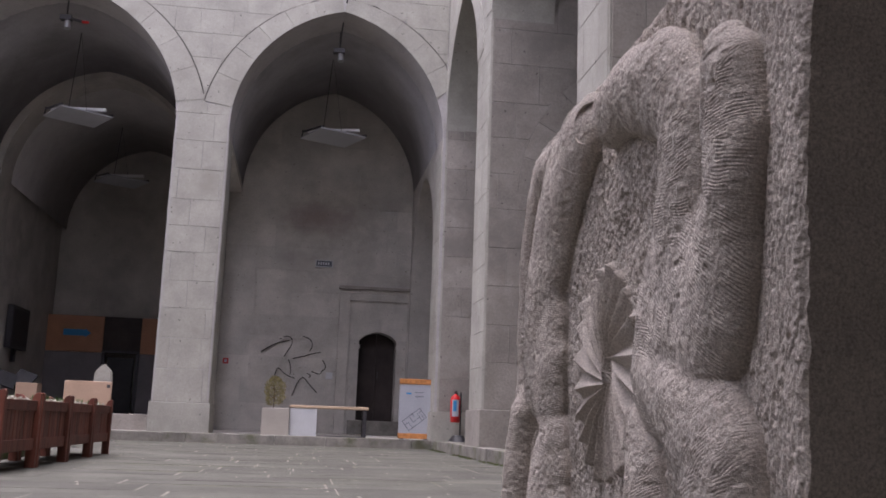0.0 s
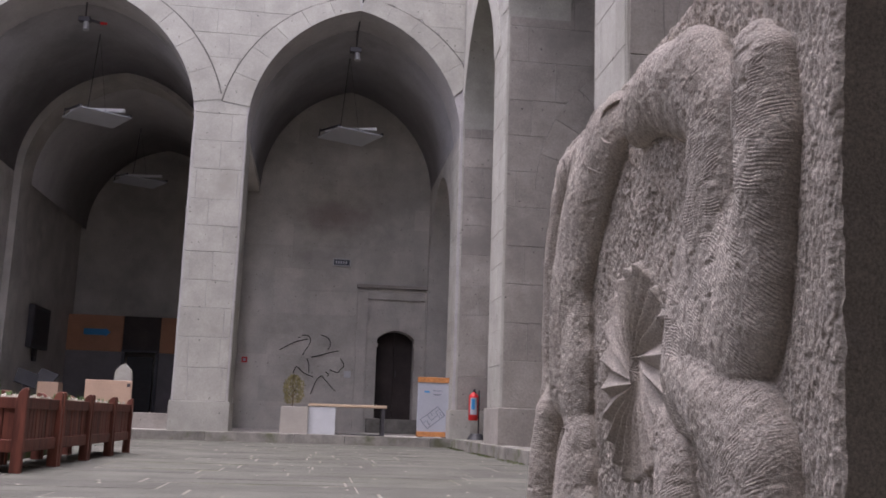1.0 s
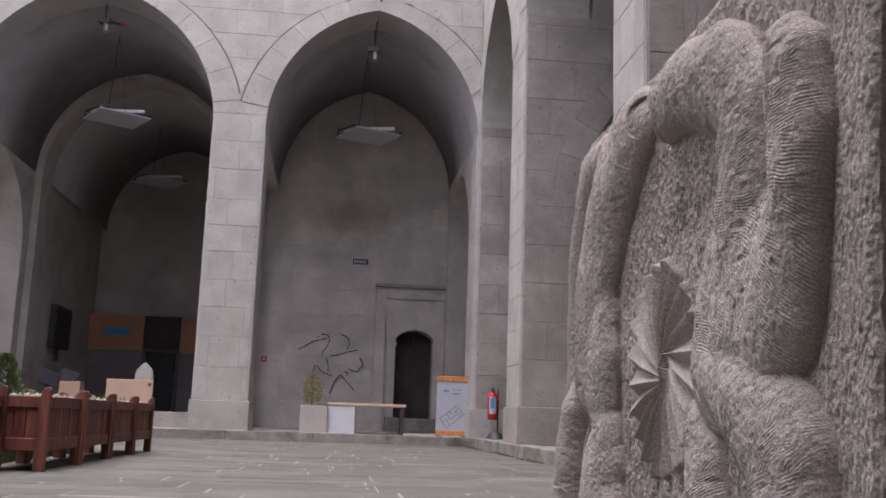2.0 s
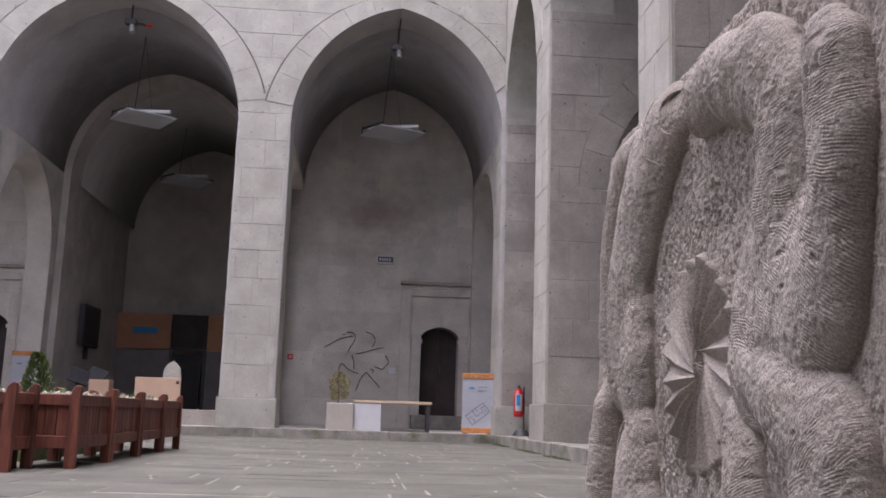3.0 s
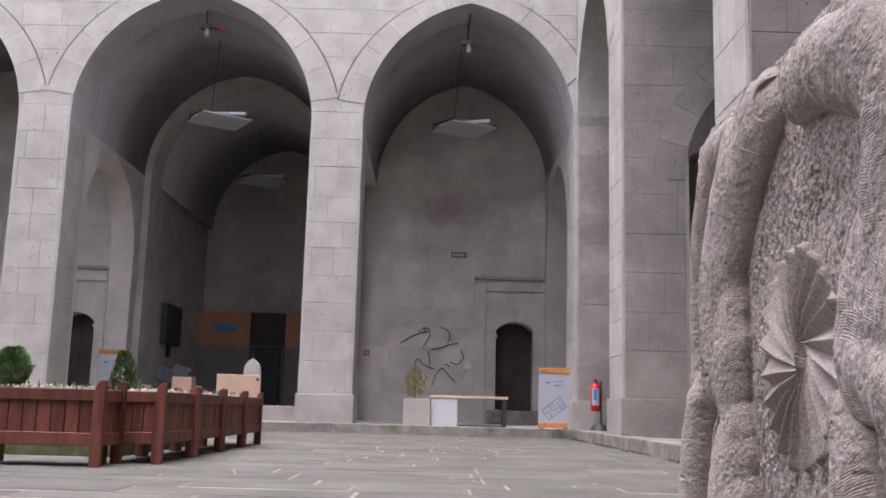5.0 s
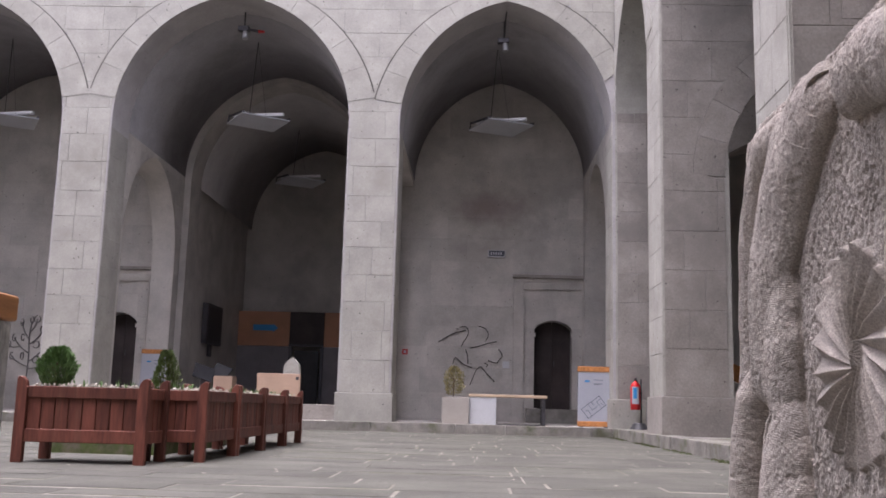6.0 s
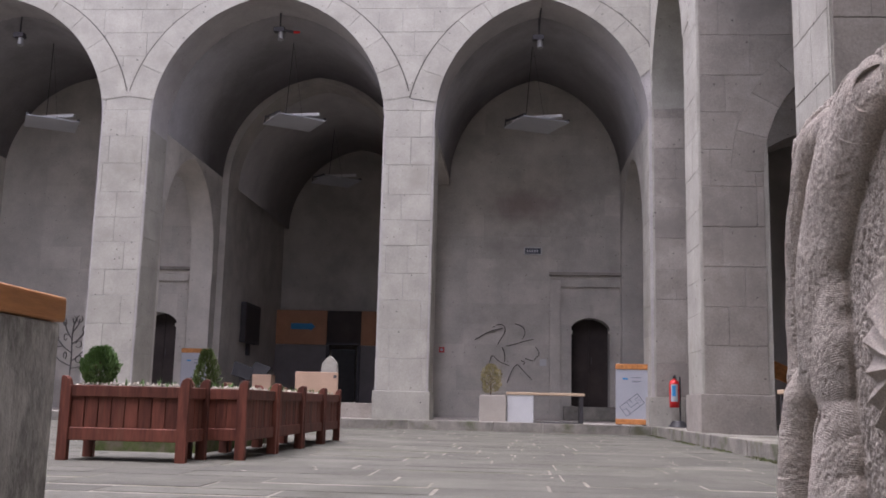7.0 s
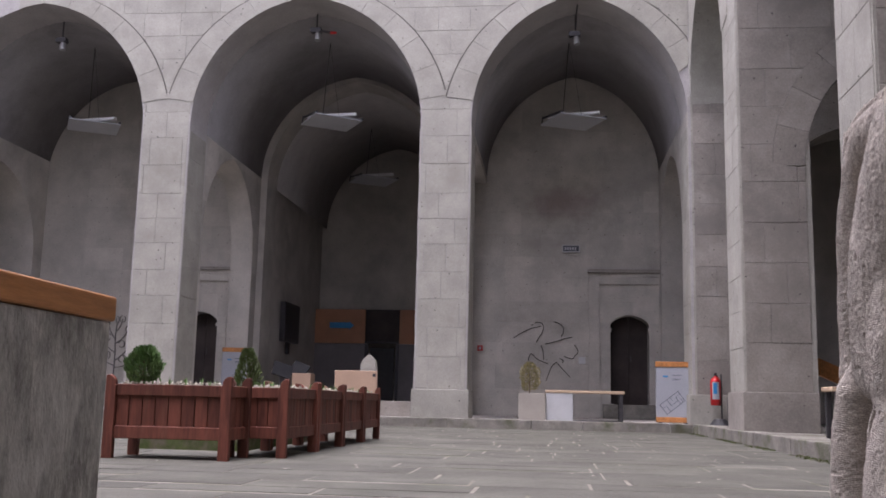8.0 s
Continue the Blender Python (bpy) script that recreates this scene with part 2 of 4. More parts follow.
def arch_wall(name, plane, thick, u0, u1, z0, z1, arches, mat, label):
    """A wall with pointed openings through it, one solid mesh."""
    cuts = {u0, u1}
    for a in arches:
        for i in range(0, 33):
            cuts.add(round(a.point(i / 16)[0], 5))
    us = sorted(c for c in cuts if u0 <= c <= u1)
    verts, faces = [], []

    def quad(*p):
        faces.append(tuple(range(len(verts), len(verts) + 4)))
        verts.extend(plane.at(*q) for q in p)
    for a, b in zip(us, us[1:]):
        mid = (a + b) / 2
        hole = next((k for k in arches if abs(mid - k.c) < k.w), None)
        if hole:
            za = hole.z(a) or hole.spring
            zb = hole.z(b) or hole.spring
            quad((a, 0, za), (b, 0, zb), (b, thick, zb), (a, thick, za))
            if hole.sill > z0:
                quad((a, 0, z0), (b, 0, z0), (b, 0, hole.sill), (a, 0, hole.sill))
                quad((a, thick, z0), (b, thick, z0), (b, thick, hole.sill), (a, thick, hole.sill))
                quad((a, 0, hole.sill), (b, 0, hole.sill), (b, thick, hole.sill), (a, thick, hole.sill))
        else:
            za = zb = z0
            quad((a, 0, z0), (b, 0, z0), (b, thick, z0), (a, thick, z0))
        quad((a, 0, za), (b, 0, zb), (b, 0, z1), (a, 0, z1))
        quad((a, thick, za), (b, thick, zb), (b, thick, z1), (a, thick, z1))
        quad((a, 0, z1), (b, 0, z1), (b, thick, z1), (a, thick, z1))
    ends = [(u0, z0, z1), (u1, z0, z1)]
    for k in arches:
        for e in (k.c - k.w, k.c + k.w):
            if u0 < e < u1:
                ends.append((e, max(z0, k.sill), k.spring))
    for e, a, b in ends:
        quad((e, 0, a), (e, thick, a), (e, thick, b), (e, 0, b))
    ob = mk(name, verts, faces, mat)
    return tagged(ob, label, "wall", kind="structure")


def prism(plane, loop, proud, chamfer, back=0.03):
    """A stone with a chamfered face, from its outline in the wall's plane."""
    cu = sum(p[0] for p in loop) / len(loop)
    cz = sum(p[1] for p in loop) / len(loop)
    size = max(0.05, min(max(p[0] for p in loop) - min(p[0] for p in loop), max(p[1] for p in loop) - min(p[1] for p in loop)))
    k = 1 - 2 * chamfer / size
    n = len(loop)
    verts = [plane.at(u, back, z) for u, z in loop] + [plane.at(u, -proud + chamfer, z) for u, z in loop]
    verts += [plane.at(cu + (u - cu) * k, -proud, cz + (z - cz) * k) for u, z in loop]
    faces = [tuple(range(2 * n, 3 * n))]
    for i in range(n):
        j = (i + 1) % n
        faces += [(i, j, n + j, n + i), (n + i, n + j, 2 * n + j, 2 * n + i)]
    return verts, faces


def ashlar(plane, u0, u1, z0, z1, arches, parent, mat, rng, course=0.5, length=0.95, proud=0.010, gap=0.005, name="stone_block", rings=True, ring_proud=0.008, ring_length=0.5):
    """Courses of dressed stones before a wall, cut round its arches, and the arches' wedge stones."""
    groove = 0.026 if rings and ring_proud > 0.005 else 0.003
    made = 0
    z = z0
    row = 0
    while z < z1 - 0.05:
        h = course * rng.uniform(0.9, 1.12) if row else course * 1.12
        za, zb = z, min(z1, z + h)
        if z1 - zb < 0.2:
            zb = z1
        u = u0 - (rng.uniform(0.2, 0.7) * length if row % 2 else 0)
        while u < u1 - 0.01:
            ln = length * rng.uniform(0.65, 1.35)
            ua, ub = max(u0, u), min(u1, u + ln)
            if u1 - ub < 0.2:
                ub = u1
            u = ub if ub > u else u + ln
            if ub - ua < 0.04:
                continue
            # free stretch at several heights
            levels = [za + (zb - za) * i / 8 for i in range(9)]
            spans = [(ua, ub)]
            for a in arches:
                nxt = []
                for s, e in spans:
                    if s < a.c < e and a.outer(za) > 0 or (s < a.c < e and a.outer(zb) > 0):
                        nxt += [(s, a.c), (a.c, e)]
                    else:
                        nxt.append((s, e))
                spans = nxt
            for s, e in spans:
                left, right = [], []
                for lv in levels:
                    l, r = s, e
                    for a in arches:
                        o = a.outer(lv)
                        if o <= 0 or lv < a.sill:
                            continue
                        if (s + e) / 2 < a.c:
                            r = min(r, a.c - o - groove)
                        else:
                            l = max(l, a.c + o + groove)
                    left.append(l)
                    right.append(r)
                ok = [i for i in range(9) if right[i] - left[i] > 0.012]
                if len(ok) < 2:
                    continue
                straight = all(abs(left[i] - left[0]) < 1e-4 and abs(right[i] - right[0]) < 1e-4 for i in range(9)) and len(ok) == 9
                ks = [0, 8] if straight else ok
                loop = []
                for i in ks:
                    zz = levels[i] + (gap / 2 if i == ks[0] else -gap / 2 if i == ks[-1] else 0)
                    loop.append((right[i] - gap / 2, zz))
                for i in reversed(ks):
                    zz = levels[i] + (gap / 2 if i == ks[0] else -gap / 2 if i == ks[-1] else 0)
                    loop.append((left[i] + gap / 2, zz))
                v, f = prism(plane, loop, proud + rng.uniform(-0.0015, 0.002), 0.003)
                mk(name, v, f, mat, parent)
                made += 1
        z = zb
        row += 1
    if rings:
        for a in arches:
            if not a.ring[0]:
                continue
            n = max(6, int(a.r * 1.2 / ring_length))
            # a dark strip in the joint, painting the ring's shadow line
            fs = [a.start + (2 - 2 * a.start) * i / 60 for i in range(61)]
            rim = [[a.point(q, a.width(q if q <= 1 else 2 - q) + w) for q in fs] for w in (-0.006, 0.03)]
            rim = [[(min(max(p[0], u0), u1), p[1]) for p in line] for line in rim]
            quads = [(i, i + 1, 62 + i, 61 + i) for i in range(60)]
            if ring_proud > 0.005:
                mk("ring_joint", [plane.at(p[0], -0.0025, p[1]) for line in rim for p in line], quads, SHADE_JOINT, parent)
            for i in range(2 * n):
                g0 = a.start + (1 - a.start) * (i % n) / n
                g1 = a.start + (1 - a.start) * (i % n + 1) / n
                f0, f1 = (g0, g1) if i < n else (2 - g1, 2 - g0)
                if not (u0 - 0.05 < a.point((f0 + f1) / 2, 0.2)[0] < u1 + 0.05):
                    continue
                e = 0.0012 / a.r
                steps = [f0 + e + (f1 - f0 - 2 * e) * q / 4 for q in range(5)]
                loop = [a.point(q, 0.0) for q in steps] + [a.point(q, a.width(q if q <= 1 else 2 - q)) for q in reversed(steps)]
                lim = [(min(max(p[0], u0), u1), p[1]) for p in loop]
                v, fc = prism(plane, lim, proud + ring_proud, 0.003)
                mk("wedge_stone", v, fc, mat, parent)


def vault(name, plane, depth0, depth1, arch, label, thick=0.25, mat=None):
    """A pointed barrel over one bay."""
    verts, faces = [], []
    n = 40
    for i in range(n + 1):
        u, z = arch.point(2 * i / n)
        uo, zo = arch.point(2 * i / n, thick)
        verts += [plane.at(u, depth0, z), plane.at(u, depth1, z), plane.at(uo, depth0, zo), plane.at(uo, depth1, zo)]
    for i in range(n):
        a, b = 4 * i, 4 * i + 4
        faces += [(a, b, b + 1, a + 1), (a + 2, a + 3, b + 3, b + 2), (a, a + 2, b + 2, b), (a + 1, b + 1, b + 3, a + 3)]
    ob = mk(name, verts, faces, mat or PLASTER)
    for p in ob.data.polygons:
        p.use_smooth = True
    return tagged(ob, label, "ceiling", kind="structure")


def slab(name, x0, x1, y0, y1, z0, z1, mat, label, category, bevel=0.0):
    ob = part(name, box_bm(x0, x1, y0, y1, z0, z1, bevel), mat)
    return tagged(ob, label, category, kind="structure")


# ---- the ground ----
slab("ground", -400, 400, -400, 400, -0.5, -0.03, EARTH, "bare earth reaching to the horizon", "ground")
slab("pavement", -14, 3.0, 0.0, 17.2, -0.25, -0.0012, JOINT, "worn grey flagstone courtyard with pale mossy joints", "paving")
PLAT = 0.15
NORTH = Plane((0, 17.2, 0), (1, 0, 0), (0, 1, 0))
EAST = Plane((3.0, 0, 0), (0, 1, 0), (1, 0, 0))
SOUTH = Plane((0, 0.02, 0), (1, 0, 0), (0, -1, 0))
slab("floor_north", -14, 2.95, 17.16, 21.8, -0.2, PLAT + 0.004, INNER, "raised gallery floor of grey stone with a worn edge", "floor")
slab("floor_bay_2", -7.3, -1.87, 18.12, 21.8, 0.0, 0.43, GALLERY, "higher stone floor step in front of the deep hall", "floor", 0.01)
slab("floor_iwan", -6.3, -1.8, 21.8, 28.0, -0.2, 0.42, INNER, "higher stone floor of the deep vaulted hall", "floor")
slab("floor_east", 2.95, 8.0, -5.0, 21.8, -0.2, PLAT + 0.003, KERB, "raised side gallery floor of grey stone", "floor")
slab("floor_south", -14, 2.95, -5.0, 0.0, -0.2, PLAT - 0.008, KERB, "unseen raised stone floor of the added near gallery", "floor")

# ---- arcades ----
TOP = 9.6
BAY1 = Arch(1.015, 1.94, 5.55, 7.93, PLAT, (0.52, 0.27))
BAY2 = Arch(-4.06, 2.2, 5.55, 8.0, PLAT, (0.52, 0.27))
BAY3 = Arch(-9.4, 2.2, 5.55, 8.0, PLAT, (0.52, 0.27))
wall_north = arch_wall("wall_north", NORTH, 0.9, -14, 3.0, 0.0, TOP, [BAY1, BAY2, BAY3], VAULT, "pale grey ashlar arcade with tall pointed arches")
E1 = Arch(15.5675, 1.6175, 5.55, 7.7, PLAT, (0.51, 0.27))
E2 = Arch(10.785, 2.165, 5.95, 8.2, PLAT, (0.51, 0.27))
E3 = Arch(5.58, 2.08, 5.95, 8.2, PLAT, (0.51, 0.27))
E4 = Arch(1.2, 1.15, 5.55, 7.0, PLAT, (0.0, 0.0))
wall_east = arch_wall("wall_east", EAST, 0.9, -0.88, 17.195, 0.0, TOP, [E1, E2, E3, E4], STONE, "pale grey ashlar side arcade with tall pointed arches")
# unseen near gallery, added to keep southern light off the slab's end
S1 = Arch(0.5, 1.5, 3.2, 4.8, PLAT, (0, 0))
wall_south = arch_wall("wall_south", SOUTH, 0.9, -14, 2.98, 0.0, TOP, [S1], MORTAR, "unseen arched wall added to shade the slab's near end")

# back walls of the galleries
DOOR1 = Arch(2.28, 0.42, 2.22, 2.42, 0.46, (0, 0))
BACK = Plane((0, 21.8, 0), (1, 0, 0), (0, 1, 0))
IWAN = Arch(-4.0, 2.11, 5.45, 7.9, 0.42, (0, 0))
DOOR3 = Arch(-7.55, 0.42, 2.18, 2.38, 0.46, (0, 0))
wall_back = arch_wall("wall_back", BACK, 0.8, -14, 8.0, 0.0, TOP, [DOOR1, IWAN, DOOR3], INNER, "grey ashlar back wall of the gallery")
# unseen dark sheets, added to close the doorways behind their doors
slab("wall_passage_1", 1.2, 3.4, 23.6, 23.9, 0, 3.2, DARKWOOD, "unseen dark sheet added to close the doorway from behind", "wall")
slab("wall_passage_2", -8.7, -7.0, 23.6, 23.9, 0, 3.2, DARKWOOD, "unseen dark sheet added to close the doorway from behind", "wall")

# cross walls with lower arches
cross = {}
for nm, x in (("wall_cross_1", -1.86), ("wall_cross_2", -6.76), ("wall_cross_3", -12.5)):
    tk = {"wall_cross_1": 0.66, "wall_cross_2": 0.5}.get(nm, 0.94)
    pl = Plane((x + tk, 0, 0), (0, 1, 0), (-1, 0, 0))
    a = Arch(19.8, 1.6, 3.6, 5.48, PLAT, (0, 0))
    cross[nm] = (arch_wall(nm, pl, tk, 18.1, 21.8, 0, TOP, [a], INNER, "plain stone cross wall with a low pointed arch"), pl, a)
pl = Plane((2.95, 0, 0), (0, 1, 0), (1, 0, 0))
a = Arch(19.85, 1.72, 3.65, 5.5, PLAT, (0.4, 0.3))
cross["wall_cross_4"] = (arch_wall("wall_cross_4", pl, 0.9, 17.205, 21.8, 0, TOP, [a], INNER, "stone cross wall with a low pointed arch"), pl, a)
EASTX = {}
for nm, y in (("wall_cross_5", 12.95), ("wall_cross_6", 7.66), ("wall_cross_7", 2.6)):
    pl = Plane((0, y, 0), (1, 0, 0), (0, 1, 0))
    a = Arch(5.57, 1.73, 3.6, 5.4, PLAT, (0.42, 0.42))
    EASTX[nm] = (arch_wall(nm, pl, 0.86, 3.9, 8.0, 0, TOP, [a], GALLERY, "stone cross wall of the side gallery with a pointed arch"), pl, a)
EC = Plane((0, 17.2, 0), (1, 0, 0), (0, 1, 0))
ECA = Arch(5.95, 1.7, 3.6, 5.4, PLAT, (0.42, 0.42))
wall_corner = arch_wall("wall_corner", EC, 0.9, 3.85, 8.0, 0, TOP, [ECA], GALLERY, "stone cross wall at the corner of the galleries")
slab("wall_east_back", 8.0, 8.6, -5.5, 22.6, 0, TOP, SHADE_STONE, "outer wall of the side gallery, coloured black for its shade", "wall")
slab("wall_south_back", -14, 8.0, -5.5, -5.0, 0, TOP, INNER, "unseen plain wall closing the added near gallery", "wall")
# unseen side walls, added to darken the room behind the slab
slab("wall_south_room_1", -1.9, -1.4, -5.0, -0.9, 0, TOP, INNER, "unseen side wall added to keep the near room dark", "wall")
slab("wall_south_room_2", 2.3, 2.8, -5.0, -0.9, 0, TOP, INNER, "unseen side wall added to keep the near room dark", "wall")
slab("wall_west", -14.6, -14, -5.5, 22.6, 0, TOP, INNER, "plain stone wall closing the court", "wall")

slab("wall_cross_upper", -7.2, -6.765, 18.1, 21.8, 5.5, TOP, INNER, "plain stone wall over the low cross arch", "wall")
slab("trim_spring", -1.3, -0.935, 18.1, 21.8, 5.42, 5.545, INNER, "stone ledge at the foot of the vault", "trim", 0.004)
# vaults, and unseen roofs added to stop skylight leaking past the thin shells
for nm, a in (("ceiling_bay_1", BAY1), ("ceiling_bay_2", BAY2), ("ceiling_bay_3", BAY3)):
    vault(nm, NORTH, 0.88, 4.62, a, "pointed barrel vault, its plaster greyed in colour for shade")
vault("ceiling_iwan", BACK, 0.78, 6.2, IWAN, "plastered pointed vault of the deep hall", mat=VAULT)
slab("ceiling_east", 3.9, 8.0, -0.88, 17.2, 8.45, 8.7, VAULT, "high plastered ceiling of the side gallery", "ceiling")
# vault of the unseen, added near gallery
vault("ceiling_south", SOUTH, 0.88, 5.0, S1, "plastered pointed barrel vault")
slab("roof_north", -14, 8.6, 17.25, 22.6, TOP, TOP + 0.4, STONE, "flat stone roof over the gallery", "roof")
slab("roof_iwan", -7.5, -0.6, 22.6, 28.8, TOP, TOP + 0.4, STONE, "flat stone roof over the deep hall", "roof")
slab("roof_east", 3.05, 8.6, -5.5, 17.25, TOP, TOP + 0.4, STONE, "flat stone roof over the side gallery", "roof")
slab("roof_south", -14, 3.05, -5.5, -0.03, TOP, TOP + 0.4, STONE, "unseen flat roof over the added near gallery", "roof")
slab("wall_iwan_left", -7.1, -6.24, 22.6, 28.0, 0, TOP, INNER, "side wall of the deep hall", "wall")
slab("wall_iwan_right", -1.9, -1.0, 22.6, 28.0, 0, TOP, INNER, "side wall of the deep hall", "wall")
slab("wall_iwan_back", -7.1, -1.0, 28.0, 28.8, 0, TOP, INNER, "dark end wall of the deep hall", "wall")
# ---- carved stone slab ----
def lattice(seed, shape=64):
    return np.random.RandomState(seed).rand(shape, shape)


def vnoise(u, v, seed):
    """Smooth noise from 0 to 1 over a plane."""
    g = lattice(seed)
    n = g.shape[0]
    iu, iv = np.floor(u).astype(int), np.floor(v).astype(int)
    fu, fv = u - iu, v - iv
    fu, fv = fu * fu * (3 - 2 * fu), fv * fv * (3 - 2 * fv)
    a, b = g[iu % n, iv % n], g[(iu + 1) % n, iv % n]
    c, d = g[iu % n, (iv + 1) % n], g[(iu + 1) % n, (iv + 1) % n]
    return (a * (1 - fu) + b * fu) * (1 - fv) + (c * (1 - fu) + d * fu) * fv


# the swelling forms of the relief: rows of (y, z, half width, height) along each crest
LIMB_ARCH = [(0.888, 0.675, 0.028, 0.0185), (0.862, 0.676, 0.029, 0.0195), (0.83, 0.672, 0.031, 0.0195), (0.79, 0.66, 0.035, 0.0195), (0.758, 0.645, 0.035, 0.019), (0.742, 0.622, 0.034, 0.018), (0.741, 0.583, 0.035, 0.018), (0.749, 0.552, 0.034, 0.017), (0.769, 0.532, 0.041, 0.016), (0.785, 0.512, 0.046, 0.0145), (0.79, 0.49, 0.048, 0.0135)]
LIMB_FRONT = [(0.7, 0.637, 0.02, 0.012), (0.692, 0.635, 0.024, 0.016), (0.681, 0.62, 0.028, 0.0185), (0.675, 0.589, 0.029, 0.0195), (0.678, 0.562, 0.028, 0.0195), (0.69, 0.536, 0.035, 0.0195), (0.706, 0.514, 0.042, 0.019), (0.714, 0.5, 0.038, 0.018)]
LIMB_BACK = [(0.92, 0.684, 0.014, 0.006), (0.95, 0.681, 0.031, 0.017), (0.985, 0.668, 0.044, 0.021), (1.02, 0.648, 0.052, 0.022), (1.058, 0.613, 0.054, 0.022), (1.085, 0.58, 0.055, 0.021), (1.1, 0.54, 0.053, 0.02), (1.107, 0.5, 0.045, 0.018)]
BAND = [(1.06, 0.688, 0.018, 0.012), (1.105, 0.682, 0.02, 0.014), (1.135, 0.66, 0.02, 0.014), (1.153, 0.62, 0.02, 0.015), (1.165, 0.56, 0.022, 0.015), (1.172, 0.48, 0.024, 0.014)]
SHIN_UPPER = [(1.048, 0.553, 0.02, 0.012), (1.054, 0.534, 0.033, 0.017), (1.06, 0.504, 0.043, 0.019), (1.062, 0.478, 0.043, 0.018)]
SHIN_LOWER = [(1.05, 0.438, 0.036, 0.017), (1.06, 0.415, 0.05, 0.021), (1.068, 0.38, 0.062, 0.022), (1.08, 0.0, 0.07, 0.022)]
OUTER_SHIN = [(1.135, 0.49, 0.012, 0.012), (1.15, 0.462, 0.026, 0.022), (1.162, 0.43, 0.03, 0.026), (1.168, 0.377, 0.032, 0.027), (1.17, 0.0, 0.034, 0.027)]
KNEE = [(0.806, 0.484, 0.02, 0.014), (0.765, 0.47, 0.027, 0.021), (0.73, 0.456, 0.032, 0.0235), (0.702, 0.442, 0.037, 0.0245), (0.693, 0.428, 0.04, 0.0245), (0.691, 0.4, 0.043, 0.0245), (0.69, 0.0, 0.043, 0.0245)]
INNER_SHIN = [(0.842, 0.462, 0.01, 0.008), (0.83, 0.445, 0.018, 0.012), (0.818, 0.422, 0.028, 0.015), (0.816, 0.395, 0.034, 0.016), (0.818, 0.0, 0.036, 0.016)]
BRIDGE = [(0.707, 0.575, 0.012, 0.007), (0.71, 0.555, 0.024, 0.014), (0.728, 0.53, 0.035, 0.0165), (0.748, 0.508, 0.042, 0.0165)]
SWELLS = [(LIMB_ARCH, 0.1), (BRIDGE, 0.2), (LIMB_FRONT, -0.15), (LIMB_BACK, 0.35), (BAND, 0.6), (SHIN_UPPER, 0.3), (SHIN_LOWER, 0.2), (OUTER_SHIN, 0.4), (KNEE, 0.2), (INNER_SHIN, 0.3)]


